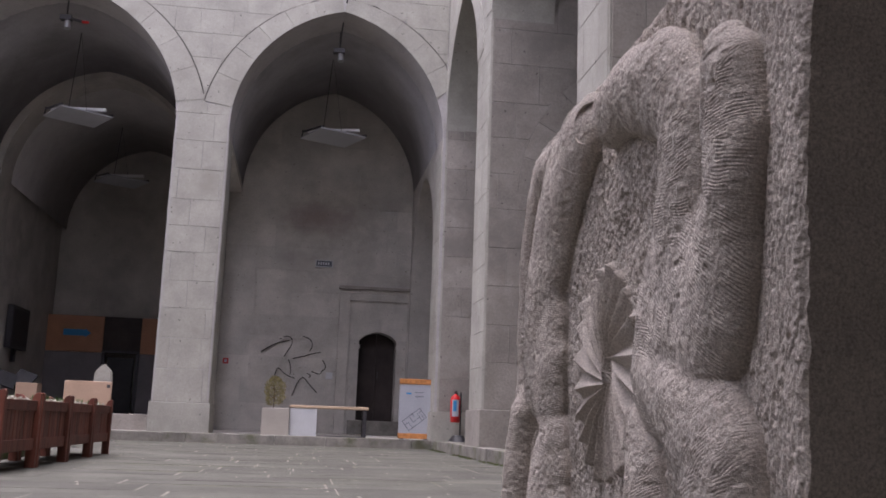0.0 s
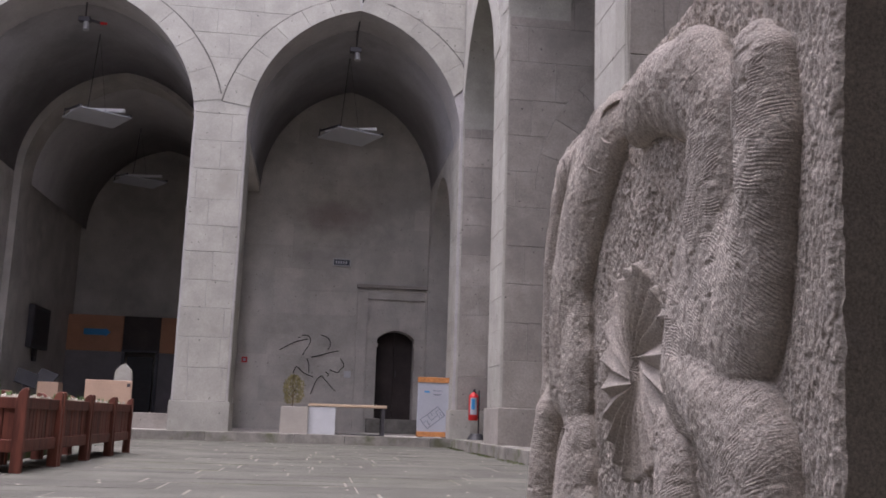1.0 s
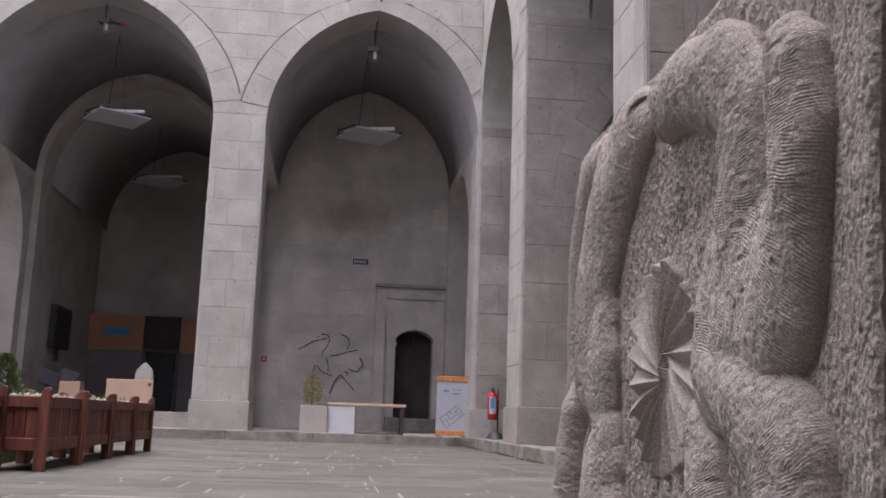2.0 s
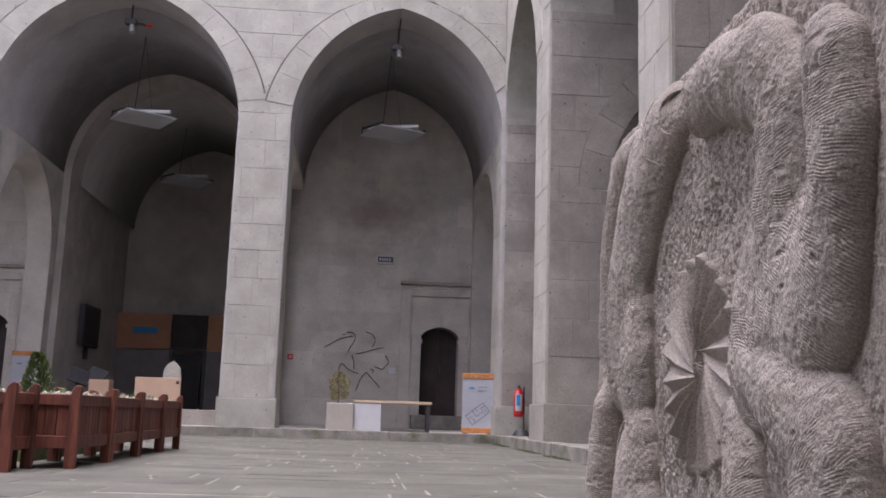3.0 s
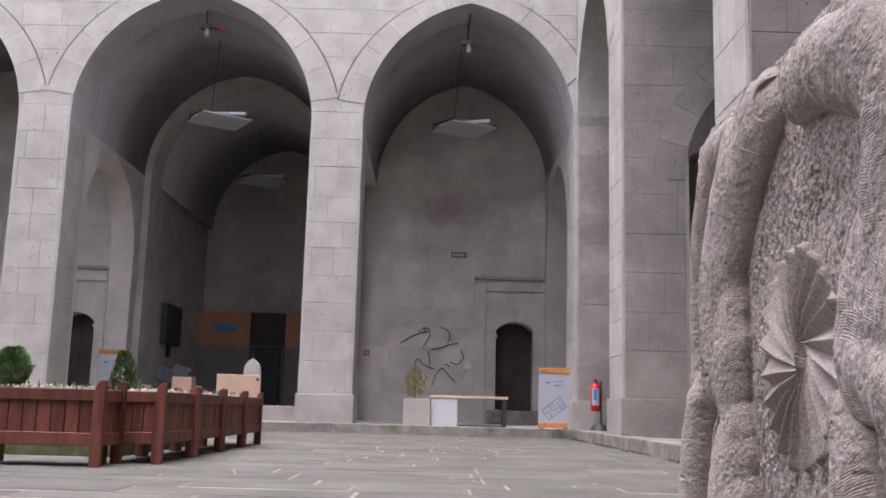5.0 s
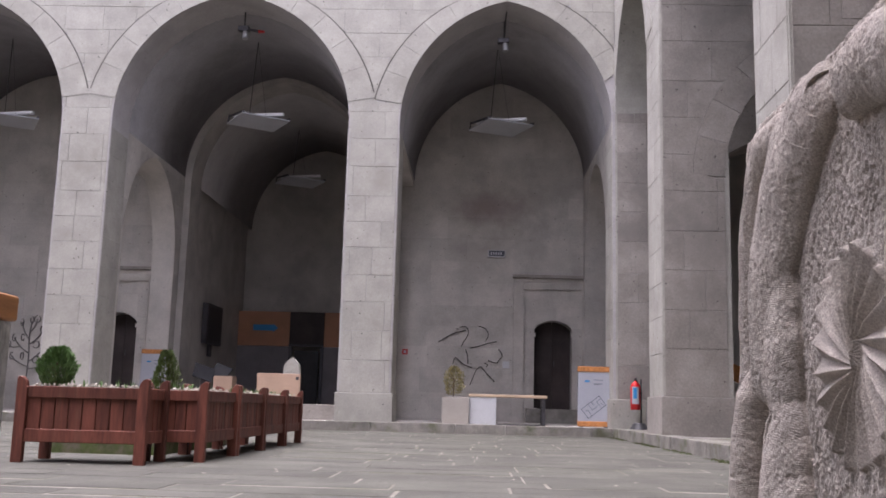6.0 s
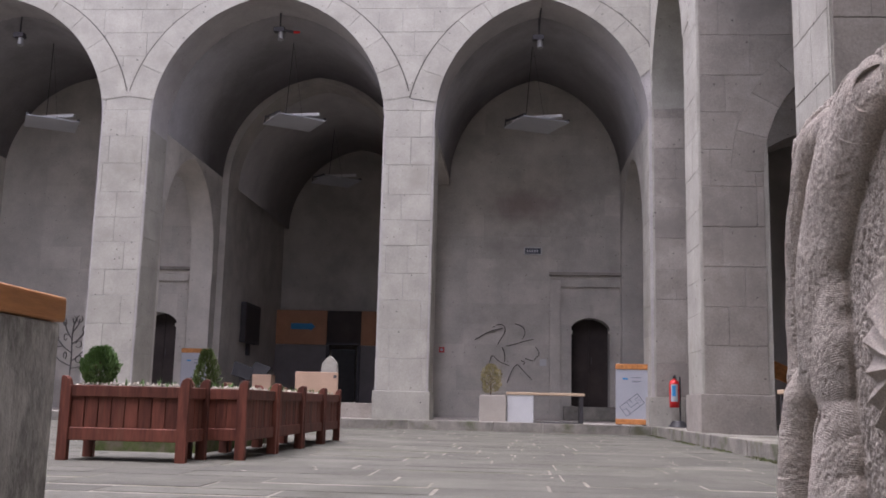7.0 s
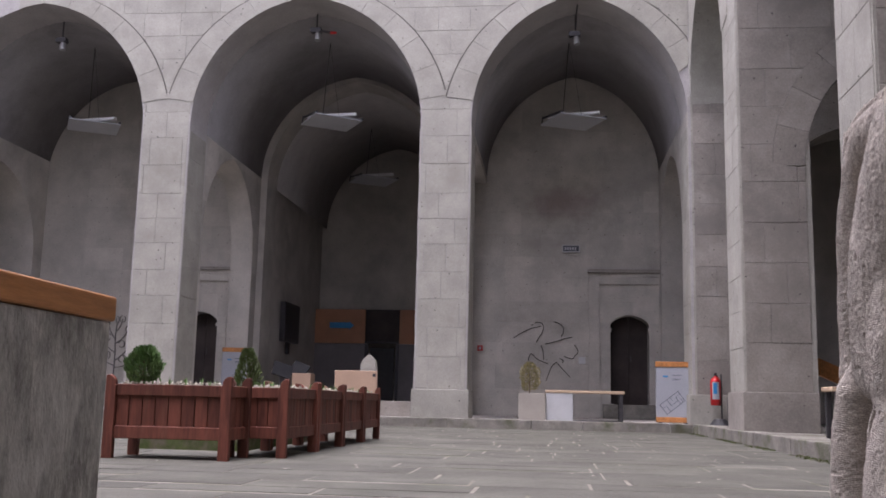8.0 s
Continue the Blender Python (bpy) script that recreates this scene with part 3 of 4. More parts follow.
def carved_slab():
    ys = 0.612 + 0.576 * np.linspace(0, 1, 880) ** 1.18
    zs = np.concatenate([np.linspace(0.006, 0.355, 40), np.linspace(0.356, 0.716, 720)])
    Y, Z = np.meshgrid(ys, zs)
    ground = 0.772 + 0.03 * (Y - 0.63)
    warp = vnoise(Y * 40, Z * 40, 3) - 0.5
    # pecked background: upright gouges
    peck = np.minimum(vnoise(Y * 360 + 4 * warp, Z * 150 + Y * 40, 5), vnoise(Y * 430 - Z * 50, Z * 190 + 3 * warp, 6))
    rough = (0.0032 * np.clip((Y - 0.5) / 0.25, 0.5, 1)) * (peck - 0.35) + 0.0009 * (vnoise(Y * 420, Z * 420, 7) - 0.5) + 0.003 * (vnoise(Y * 22, Z * 22, 8) - 0.5)
    best = np.zeros_like(Y)
    along = np.zeros_like(Y)
    on = np.zeros_like(Y)
    Yw, Zw = Y + 0.005 * (vnoise(Y * 24, Z * 30, 11) - 0.5), Z + 0.004 * (vnoise(Y * 30, Z * 26, 12) - 0.5)
    for rows, lean in SWELLS:
        q = np.full_like(Y, 9.0)
        tall, run, start = np.zeros_like(Y), np.zeros_like(Y), 0.0
        for (y0, z0, w0, h0), (y1, z1, w1, h1) in zip(rows[:-1], rows[1:]):
            size = math.hypot(y1 - y0, z1 - z0)
            raw = ((Yw - y0) * (y1 - y0) + (Zw - z0) * (z1 - z0)) / size ** 2
            k = np.clip(raw, 0, 1)
            dist = np.hypot(Yw - y0 - k * (y1 - y0), Zw - z0 - k * (z1 - z0))
            side = ((Yw - y0) * (z1 - z0) - (Zw - z0) * (y1 - y0)) / size
            qq = dist / (w0 + (w1 - w0) * k)
            near = qq < q
            q = np.where(near, qq, q)
            tall = np.where(near, h0 + (h1 - h0) * k, tall)
            run = np.where(near, start + raw * size + lean * side, run)
            start += size
        h = tall * np.clip(1 - q * q, 0, 1) ** 0.5
        if rows is LIMB_ARCH:
            # broken off square at its far end
            h = h * np.clip((0.889 + 0.3 * np.abs(Z - 0.668) + 0.004 * warp - Y) / 0.003, 0, 1)
        along = np.where(h > best, run, along)
        # neighbouring forms run softly into each other
        soft = 0.004
        blend = np.clip(0.5 + 0.5 * (h - best) / soft, 0, 1)
        best = best + (h - best) * blend + soft * blend * (1 - blend) * np.clip(np.minimum(h, best) / 0.002, 0, 1)
    on = np.clip(best / 0.004, 0, 1)
    # toothed chisel: short parallel furrows across each swelling
    phase = along / 0.0019 + 1.6 * (vnoise(Y * 26, Z * 34, 14) - 0.5) + 0.7 * (vnoise(Y * 120, Z * 130, 15) - 0.5)
    furrow = np.abs(np.sin(np.pi * phase)) - 0.5
    broken = np.clip(vnoise(Y * 140, Z * 120, 16) * 2.6 - 0.75, 0.05, 1)
    tooth = 0.00055 * furrow * broken + 0.0009 * (vnoise(Y * 360, Z * 360, 17) - 0.5) + 0.0008 * (vnoise(Y * 150, Z * 170, 20) - 0.5)
    height = best + rough * (1 - on) + on * tooth + on * 0.003 * (vnoise(Y * 30, Z * 30, 18) - 0.5)
    pits = vnoise(Y * 110, Z * 110, 19)
    height -= 0.0015 * np.clip((pits - 0.86) / 0.14, 0, 1)
    # the fold where the back limb meets the arch
    k = np.clip((0.705 - Z) / 0.05, 0, 1)
    fold = np.abs(Y - (0.888 + 0.022 * k) - 0.006 * (warp)) / 0.0045
    height -= np.minimum(best, 0.009) * np.exp(-fold ** 2) * (Z > 0.65)
    # pinwheel rosette
    cy, cz, R = 0.909, 0.49, 0.08
    dy, dz = Y - cy, Z - cz
    rr = np.hypot(dy, dz)
    ang = np.arctan2(dz, dy) + np.arcsin(np.clip(0.009 / np.maximum(rr, 0.009), 0, 1))
    k = ang / (2 * np.pi) * 20 + 0.12 * np.sin(3 * ang + 1)
    s = k - np.floor(k)
    # hollow troughs between sharp ridges, leaning to one side
    blade = np.abs(2 * s ** 1.35 - 1) ** 1.4
    odd = np.random.RandomState(9).uniform(0.94, 1.02, 64)[np.floor(k + 0.5).astype(int) % 20]
    scallop = R * odd * (1 - 0.06 * np.clip(1 - blade, 0, 1))
    inside = np.clip((scallop - rr) / 0.0025, 0, 1)
    flute = -0.0005 + 0.0068 * blade * np.clip(rr / 0.036, 0.15, 1)
    lip = 0.0007 * np.exp(-((rr - scallop + 0.005) / 0.0035) ** 2) * np.clip(dz / 0.05, 0, 1)
    boss = 0.005 * np.exp(-(dy * 1.4 / 0.008) ** 2 - (dz / 0.014) ** 2)
    ros = flute + lip + boss + 0.0006 * (vnoise(Y * 220, Z * 220, 21) - 0.5)
    free = inside * np.clip((0.014 - best) / 0.004, 0, 1)
    height = height * (1 - free) + np.maximum(ros, -0.0055) * free
    # worn edges
    e = np.minimum(np.minimum(Y - ys[0], ys[-1] - Y), zs[-1] - Z)
    wear = 0.006 + 0.006 * vnoise(Y * 30, Z * 30, 23)
    height -= 0.003 * np.clip(1 - e / wear, 0, 1) ** 2
    ztop = 0.006 * (vnoise(Y * 16, Y * 0, 25) - 0.5) + 0.003 * (vnoise(Y * 90, Y * 0, 26) - 0.5)
    Zc = Z + ztop * np.clip((Z - 0.6) / 0.11, 0, 1)
    Yc = Y - 0.07 * (Z - 0.64) * np.clip(1 - (Y - ys[0]) / 0.06, 0, 1) * (Z > 0.3) + 0.004 * (vnoise(Z * 60, Z * 0, 27) - 0.5) * np.clip(1 - (Y - ys[0]) / 0.02, 0, 1)
    X = ground - height
    ny, nz = len(ys), len(zs)
    front = np.stack([X, Yc, Zc], -1).reshape(-1, 3)
    # the block behind the carved face: far thicker than the relief, roughly dressed
    edge = [j for j in range(ny)] + [i * ny + ny - 1 for i in range(1, nz)] + [(nz - 1) * ny + j for j in range(ny - 2, -1, -1)] + [i * ny for i in range(nz - 2, 0, -1)]
    rng = np.random.RandomState(4)
    rings = [front]
    for dep in (0.012, 0.035, 0.07, 0.11, 0.17, 0.23):
        p = front[edge].copy()
        p[:, 0] = 0.785 + dep
        p[:, 1:] += rng.uniform(-0.00002, 0.00002, (len(edge), 2))
        rings.append(p)
    verts = np.concatenate(rings)
    idx = np.arange(ny * nz).reshape(nz, ny)
    quads = np.stack([idx[:-1, :-1], idx[:-1, 1:], idx[1:, 1:], idx[1:, :-1]], -1).reshape(-1, 4)
    ne = len(edge)
    prev = np.array(edge)
    side = []
    for r in range(6):
        cur = ny * nz + r * ne + np.arange(ne)
        side.append(np.stack([prev, cur, np.roll(cur, -1), np.roll(prev, -1)], -1))
        prev = cur
    faces = np.concatenate([quads] + side).tolist() + [prev.tolist()]
    me = bpy.data.meshes.new("carved_slab")
    me.from_pydata(verts.tolist(), [], faces)
    me.materials.append(CARVED)
    me.update()
    ob = new("carved_slab", me)
    return tagged(ob, "weathered grey tuff slab carved with swelling forms and a pinwheel rosette", "stone carving")


carved_slab()


# ---- benches ----
def bench_near():
    ob = thing("bench", (-0.33, 0.7, 0.0), "grey concrete bench with a thick oiled wooden top", "bench")
    part("base_block", box_bm(-0.205, 0.217, -0.64, 0.855, 0, 0.548, 0.006, 2), CONCRETE, ob, "stained cast concrete block")
    for i in range(3):
        part("seat_plank", box_bm(-0.225 + i * 0.149, -0.225 + i * 0.149 + 0.146, -0.66, 0.866, 0.549, 0.585, 0.006, 3), OAK, ob, "orange-brown oiled plank")


bench_near()


def bench_far(name, at, turn, label):
    ob = thing(name, at, label, "bench", turn=turn)
    part("base_block", box_bm(0, 0.47, -0.2, 0.2, 0, 0.485, 0.006), PALE_BLOCK, ob, "pale painted block")
    for i in range(3):
        part("seat_plank", box_bm(-0.01, 1.36, -0.21 + i * 0.141, -0.073 + i * 0.141, 0.487, 0.535, 0.006), OAK2, ob, "bleached wooden plank")
    for y in (-0.17, 0.17):
        part("leg", box_bm(1.27, 1.33, y - 0.025, y + 0.025, 0, 0.487, 0.004), STEEL, ob, "dark steel leg")
    part("foot_bar", box_bm(0.47, 1.33, -0.02, 0.02, 0.005, 0.03, 0.003), STEEL, ob)
    return ob


OAK2 = material("bleached_wood", (0.48, 0.36, 0.25), 0.65, 0.15, 6, 80, 0.2, stretch=(0.3, 1, 1))
bench_far("bench", (0.46, 17.55, PLAT), 0, "bleached plank bench on a pale block and steel legs")
eb = bench_far("bench", (4.75, 10.75, PLAT), 180, "plank-topped bench standing in the side gallery")


# ---- planters ----
def planter_post(parent, x, y, sx, sy):
    """A square post with a rounded ear on its outer side."""
    bm = bmesh.new()
    w, d = 0.075, 0.05
    prof = [(-w / 2, 0), (w / 2, 0), (w / 2, 0.575)]
    for i in range(9):
        a = i / 8 * math.pi / 2
        prof.append((w / 2 - 0.012 - (w - 0.02) * math.sin(a), 0.52 + 0.065 * math.cos(a)))
    prof.append((-w / 2, 0.51))
    vs = [bm.verts.new((p[0] * sx, -d / 2, p[1])) for p in prof]
    f = bm.faces.new(vs)
    ext = bmesh.ops.extrude_face_region(bm, geom=[f])
    bmesh.ops.translate(bm, vec=(0, d, 0), verts=[e for e in ext["geom"] if isinstance(e, bmesh.types.BMVert)])
    bmesh.ops.recalc_face_normals(bm, faces=bm.faces)
    bmesh.ops.bevel(bm, geom=[e for e in bm.edges if abs(e.verts[0].co.y - e.verts[1].co.y) < 1e-6], offset=0.003, segments=1, affect="EDGES")
    bm.transform(Matrix.Translation((x, y, 0)))
    part("post", bm, RED_WOOD, parent)


def planter(at, lx, ly, label, seed):
    """A slatted wooden trough on four legs, filled with soil and pale stones."""
    rng = random.Random(seed)
    ob = thing("wooden_planter", at, label, "planter", "planters in the court")
    for sx in (-1, 1):
        for sy in (-1, 1):
            planter_post(ob, sx * (lx / 2 - 0.0375), sy * (ly / 2 - 0.025), sx, sy)
    for sy in (-1, 1):
        y = sy * (ly / 2 - 0.03)
        part("rail", box_bm(-lx / 2 + 0.075, lx / 2 - 0.075, y - 0.016, y + 0.016, 0.44, 0.52, 0.004), RED_WOOD, ob)
        part("rail", box_bm(-lx / 2 + 0.04, lx / 2 - 0.075, y - 0.018, y + 0.018, 0.14, 0.228, 0.004), RED_WOOD, ob)
        n = max(3, round((lx - 0.15) / 0.092))
        for i in range(n):
            a = -lx / 2 + 0.075 + (lx - 0.15) / n * i
            yy = y + sy * -0.008 + rng.uniform(-0.002, 0.002)
            part("board", box_bm(a + 0.003, a + (lx - 0.15) / n - 0.003, yy - 0.009, yy + 0.009, 0.2, 0.46, 0.003), RED_WOOD, ob)
    for sx in (-1, 1):
        x = sx * (lx / 2 - 0.036)
        part("rail", box_bm(x - 0.016, x + 0.016, -ly / 2 + 0.05, ly / 2 - 0.05, 0.44, 0.52, 0.004), RED_WOOD, ob)
        part("rail", box_bm(x - 0.016, x + 0.016, -ly / 2 + 0.05, ly / 2 - 0.05, 0.14, 0.228, 0.004), RED_WOOD, ob)
        n = max(3, round((ly - 0.1) / 0.092))
        for i in range(n):
            a = -ly / 2 + 0.05 + (ly - 0.1) / n * i
            xx = x - sx * 0.008 + rng.uniform(-0.002, 0.002)
            part("board", box_bm(xx - 0.009, xx + 0.009, a + 0.003, a + (ly - 0.1) / n - 0.003, 0.2, 0.46, 0.003), RED_WOOD, ob)
    part("floor_board", box_bm(-lx / 2 + 0.06, lx / 2 - 0.06, -ly / 2 + 0.06, ly / 2 - 0.06, 0.15, 0.18, 0), RED_WOOD, ob)
    # soil
    bm = bmesh.new()
    bmesh.ops.create_grid(bm, x_segments=24, y_segments=24, size=1, matrix=Matrix.Translation((0, 0, 0.502)) @ Matrix.Diagonal((lx / 2 - 0.06, ly / 2 - 0.06, 1, 1)))
    for v in bm.verts:
        v.co.z += 0.02 * noise.noise(v.co * 9 + Vector((seed, 0, 0)))
    part("soil", bm, EARTH, ob, "dark soil")
    verts, faces = [], []
    for i in range(110):
        c = Vector((rng.uniform(-1, 1) * (lx / 2 - 0.07), rng.uniform(-1, 1) * (ly / 2 - 0.07), 0.512 + rng.uniform(0, 0.024)))
        r = rng.uniform(0.008, 0.024)
        base = len(verts)
        q = Euler((rng.random() * 6, rng.random() * 6, rng.random() * 6)).to_matrix()
        for p in ((1, 0, 0), (-1, 0, 0), (0, 1, 0), (0, -1, 0), (0, 0, 1), (0, 0, -1)):
            verts.append(c + q @ Vector((p[0] * r, p[1] * r * 0.8, p[2] * r * 0.6)))
        faces += [tuple(base + k for k in f) for f in ((0, 2, 4), (2, 1, 4), (1, 3, 4), (3, 0, 4), (2, 0, 5), (1, 2, 5), (3, 1, 5), (0, 3, 5))]
    tagged(mk("pebbles", verts, faces, PEBBLE, ob, "pale pebbles on the soil"), kind="stuff")
    # sprouts of leaves
    verts, faces = [], []
    for i in range(12):
        c = Vector((rng.uniform(-1, 1) * (lx / 2 - 0.1), rng.uniform(-1, 1) * (ly / 2 - 0.1), 0.505))
        for k in range(rng.randint(4, 9)):
            a, t, ln = rng.uniform(0, 6.28), rng.uniform(0.05, 0.5), rng.uniform(0.03, 0.085)
            d = Vector((math.cos(a) * t, math.sin(a) * t, 1)).normalized() * ln
            s = Vector((-math.sin(a), math.cos(a), 0)) * 0.006
            base = len(verts)
            verts += [c, c + d * 0.5 + s, c + d, c + d * 0.5 - s]
            faces.append((base, base + 1, base + 2, base + 3))
    tagged(mk("sprouts", verts, faces, LEAF, ob, "small green sprouts"), kind="stuff")
    return ob


planter((-2.16, 7.08, 0), 0.92, 0.48, "red-brown slatted wooden planter with pebbles and a small conifer", 1)
planter((-1.67, 7.85, 0), 0.48, 1.0, "red-brown slatted wooden planter beside the court path", 2)
planter((-1.67, 8.89, 0), 0.48, 1.0, "red-brown slatted wooden planter with pale stones", 3)
planter((-1.67, 9.93, 0), 0.48, 1.0, "red-brown slatted wooden planter with green sprouts", 4)
planter((-1.67, 10.93, 0), 0.48, 0.92, "red-brown slatted wooden planter at the end of the row", 5)


def conifer(at, height, radius, seed, label, mat, thin=False):
    """A small clipped conifer: stem, twigs and many scale-like sprays."""
    rng = random.Random(seed)
    ob = thing("potted_shrub" if thin else "conifer", at, label, "shrub")
    part("trunk", rod_bm((0, 0, -0.04), (0, 0, height * 0.7), 0.012, 0.004, 7), BARK, ob)
    verts, faces = [], []
    n = 1700 if thin else 3000
    for i in range(n):
        t = rng.random() ** 0.8
        a = rng.uniform(0, 6.283)
        prof = math.sin(math.pi * min(1, 0.12 + 0.88 * (t * 0.93 + 0.05))) ** 0.6
        lump = 0.8 + 0.35 * noise.noise(Vector((math.cos(a) * 1.6, math.sin(a) * 1.6, t * 4 + seed)))
        r = radius * prof * lump * rng.uniform(0.25, 1.05) ** 0.5
        c = Vector((math.cos(a) * r, math.sin(a) * r, height * (0.06 + 0.92 * t)))
        out = Vector((math.cos(a) * 0.6, math.sin(a) * 0.6, rng.uniform(0.5, 1.4))).normalized()
        ln = rng.uniform(0.02, 0.045) * (1.2 if thin else 1.0)
        s = Vector((rng.uniform(-1, 1), rng.uniform(-1, 1), rng.uniform(-1, 1))).cross(out).normalized() * ln * rng.uniform(0.12, 0.25)
        base = len(verts)
        verts += [c, c + out * ln * 0.5 + s, c + out * ln, c + out * ln * 0.5 - s]
        faces.append((base, base + 1, base + 2, base + 3))
    tagged(mk("crown", verts, faces, mat, ob), kind="stuff")
    verts = None
    for i in range(9):
        a, z = rng.uniform(0, 6.28), height * rng.uniform(0.1, 0.6)
        part("twig", rod_bm((0, 0, z), (math.cos(a) * radius * 0.7, math.sin(a) * radius * 0.7, z + height * 0.2), 0.004, 0.0015, 5), BARK, ob)
    return ob


conifer((-2.46, 7.1, 0.5), 0.29, 0.155, 5, "bushy bright green conifer growing in the planter", LEAF)
slab("flower_bed", -2.95, -2.0, 8.1, 11.2, -0.1, 0.12, MOSS, "low mossy stone-edged bed behind the planters", "bed", 0.02)
conifer((-2.28, 9.0, 0.1), 0.79, 0.155, 8, "slim olive-green conifer in the bed behind the planters", LEAF_O)

# ---- in the first bay ----
pot = thing("square_pot", (0.215, 17.5, PLAT), "square beige pot standing at the gallery edge", "plant pot")
part("pot_body", box_bm(-0.235, 0.235, -0.22, 0.22, 0, 0.47, 0.008, 2), BEIGE, pot)
part("soil", box_bm(-0.21, 0.21, -0.195, 0.195, 0.46, 0.474, 0), EARTH, pot)
conifer((0.17, 17.5, 0.62), 0.54, 0.215, 21, "sparse yellow-green variegated shrub in the square pot", LEAF_Y, True)


def info_stand(at, turn, label):
    ob = thing("info_stand", at, label, "info stand", "info stands", turn)
    part("board", box_bm(-0.28, 0.28, -0.02, 0.02, 0.11, 0.98, 0.004), WHITE, ob, "white printed board")
    part("top_rail", box_bm(-0.285, 0.285, -0.03, 0.03, 0.98, 1.075, 0.006), OAK, ob, "orange wooden rail")
    part("bottom_rail", box_bm(-0.285, 0.285, -0.03, 0.03, 0.02, 0.112, 0.006), OAK, ob, "orange wooden rail")
    for x in (-0.22, 0.22):
        part("foot", box_bm(x - 0.03, x + 0.03, -0.12, 0.12, 0, 0.022, 0.004), STEEL, ob)
    part("back_post", box_bm(0.285, 0.31, -0.02, 0.04, 0, 0.96, 0.003), STEEL, ob)
    bms = []
    for a, b, c, d in ((-0.16, -0.07, 0.8, 0.83), (0.0, 0.16, 0.835, 0.842), (0.0, 0.16, 0.77, 0.776), (0.0, 0.11, 0.755, 0.761)):
        bms.append(box_bm(a, b, -0.024, -0.019, c, d, 0))
    part("print_mark", bms[0], BLUE, ob, "small blue emblem")
    part("text_lines", join_bm(*bms[1:]), INK, ob, "unreadable dark text lines")
    # slanted floor plan in thin lines
    lines = []
    m = Matrix.Translation((0.0, 0, 0.36)) @ Euler((0, radians(-38), 0)).to_matrix().to_4x4()
    for a, b, c, d in ((-0.2, 0.2, -0.105, -0.097), (-0.2, 0.2, 0.097, 0.105), (-0.2, -0.192, -0.1, 0.1), (0.192, 0.2, -0.1, 0.1), (-0.12, -0.113, -0.1, 0.02), (-0.05, -0.043, -0.03, 0.1), (-0.05, 0.1, -0.03, -0.023), (0.1, 0.107, -0.1, 0.04), (0.02, 0.027, 0.03, 0.1), (-0.2, -0.12, 0.02, 0.026), (0.1, 0.2, 0.04, 0.046), (0.15, 0.156, -0.1, 0.0)):
        lines.append(box_bm(a, b, -0.023, -0.019, c, d, 0, m=m))
    part("plan_drawing", join_bm(*lines), INK, ob, "thin dark floor plan drawing")
    return ob


info_stand((2.66, 17.6, PLAT), 0, "white info stand with wooden rails and a floor plan")
info_stand((-6.31, 20.75, 0.43), 4, "white info stand with wooden rails beside the inner doorway")

ext = thing("fire_extinguisher", (3.29, 16.93, PLAT), "red fire extinguisher hanging on a black floor stand", "extinguisher")
bm = bmesh.new()
prof = [(0, 0.33), (0.075, 0.33), (0.086, 0.345), (0.086, 0.72), (0.075, 0.765), (0.045, 0.795), (0.022, 0.8), (0.022, 0.82), (0, 0.82)]
rings = [[bm.verts.new((r * math.cos(a * math.pi / 10), r * math.sin(a * math.pi / 10), z)) for a in range(20)] for r, z in prof if r]
for r0, r1 in zip(rings, rings[1:]):
    for i in range(20):
        bm.faces.new((r0[i], r0[(i + 1) % 20], r1[(i + 1) % 20], r1[i]))
bm.faces.new(rings[0][::-1])
bm.faces.new(rings[-1])
part("cylinder", bm, RED, ext, "glossy red cylinder", True)
bm = bmesh.new()
pts = [(0.0875 * math.cos(a), 0.0875 * math.sin(a)) for a in [radians(-140 + 12 * i) for i in range(8)]]
for (x0, y0), (x1, y1) in zip(pts, pts[1:]):
    bm.faces.new([bm.verts.new(p) for p in ((x0, y0, 0.43), (x1, y1, 0.43), (x1, y1, 0.72), (x0, y0, 0.72))])
label_ob = part("label_sheet", bm, WHITE, ext, "white and blue instruction label")
part("label_bar", box_bm(-0.05, 0.01, -0.09, -0.083, 0.52, 0.7, 0.001), BLUE, label_ob)
part("valve", box_bm(-0.02, 0.02, -0.02, 0.02, 0.815, 0.855, 0.004), STEEL, ext)
part("lever", box_bm(-0.015, 0.015, -0.09, 0.03, 0.855, 0.87, 0.003), STEEL, ext)
part("hose", rod_bm((0.02, 0, 0.84), (0.1, -0.02, 0.5), 0.011, 0.011, 8), BLACK, ext)
part("stand_pole", rod_bm((0.1, 0.03, 0.02), (0.1, 0.03, 0.85), 0.013, 0.013, 10), BLACK, ext)
part("stand_base", rod_bm((0.06, 0.0, 0.0), (0.06, 0.0, 0.11), 0.18, 0.09, 24), BLACK, ext, "black round rubber base")
part("bracket", box_bm(0.07, 0.11, -0.03, 0.05, 0.6, 0.63, 0.002), BLACK, ext)
tagged(part("floor_box", box_bm(3.48, 3.58, 16.85, 16.98, PLAT, 0.62, 0.006), STEEL), "narrow dark metal box standing by the corner pier", "box")

# doorway mouldings
por = thing("door_surround", (2.28, 21.8, 0), "flat stone doorway surround with a projecting hood", "door surround", kind="structure")
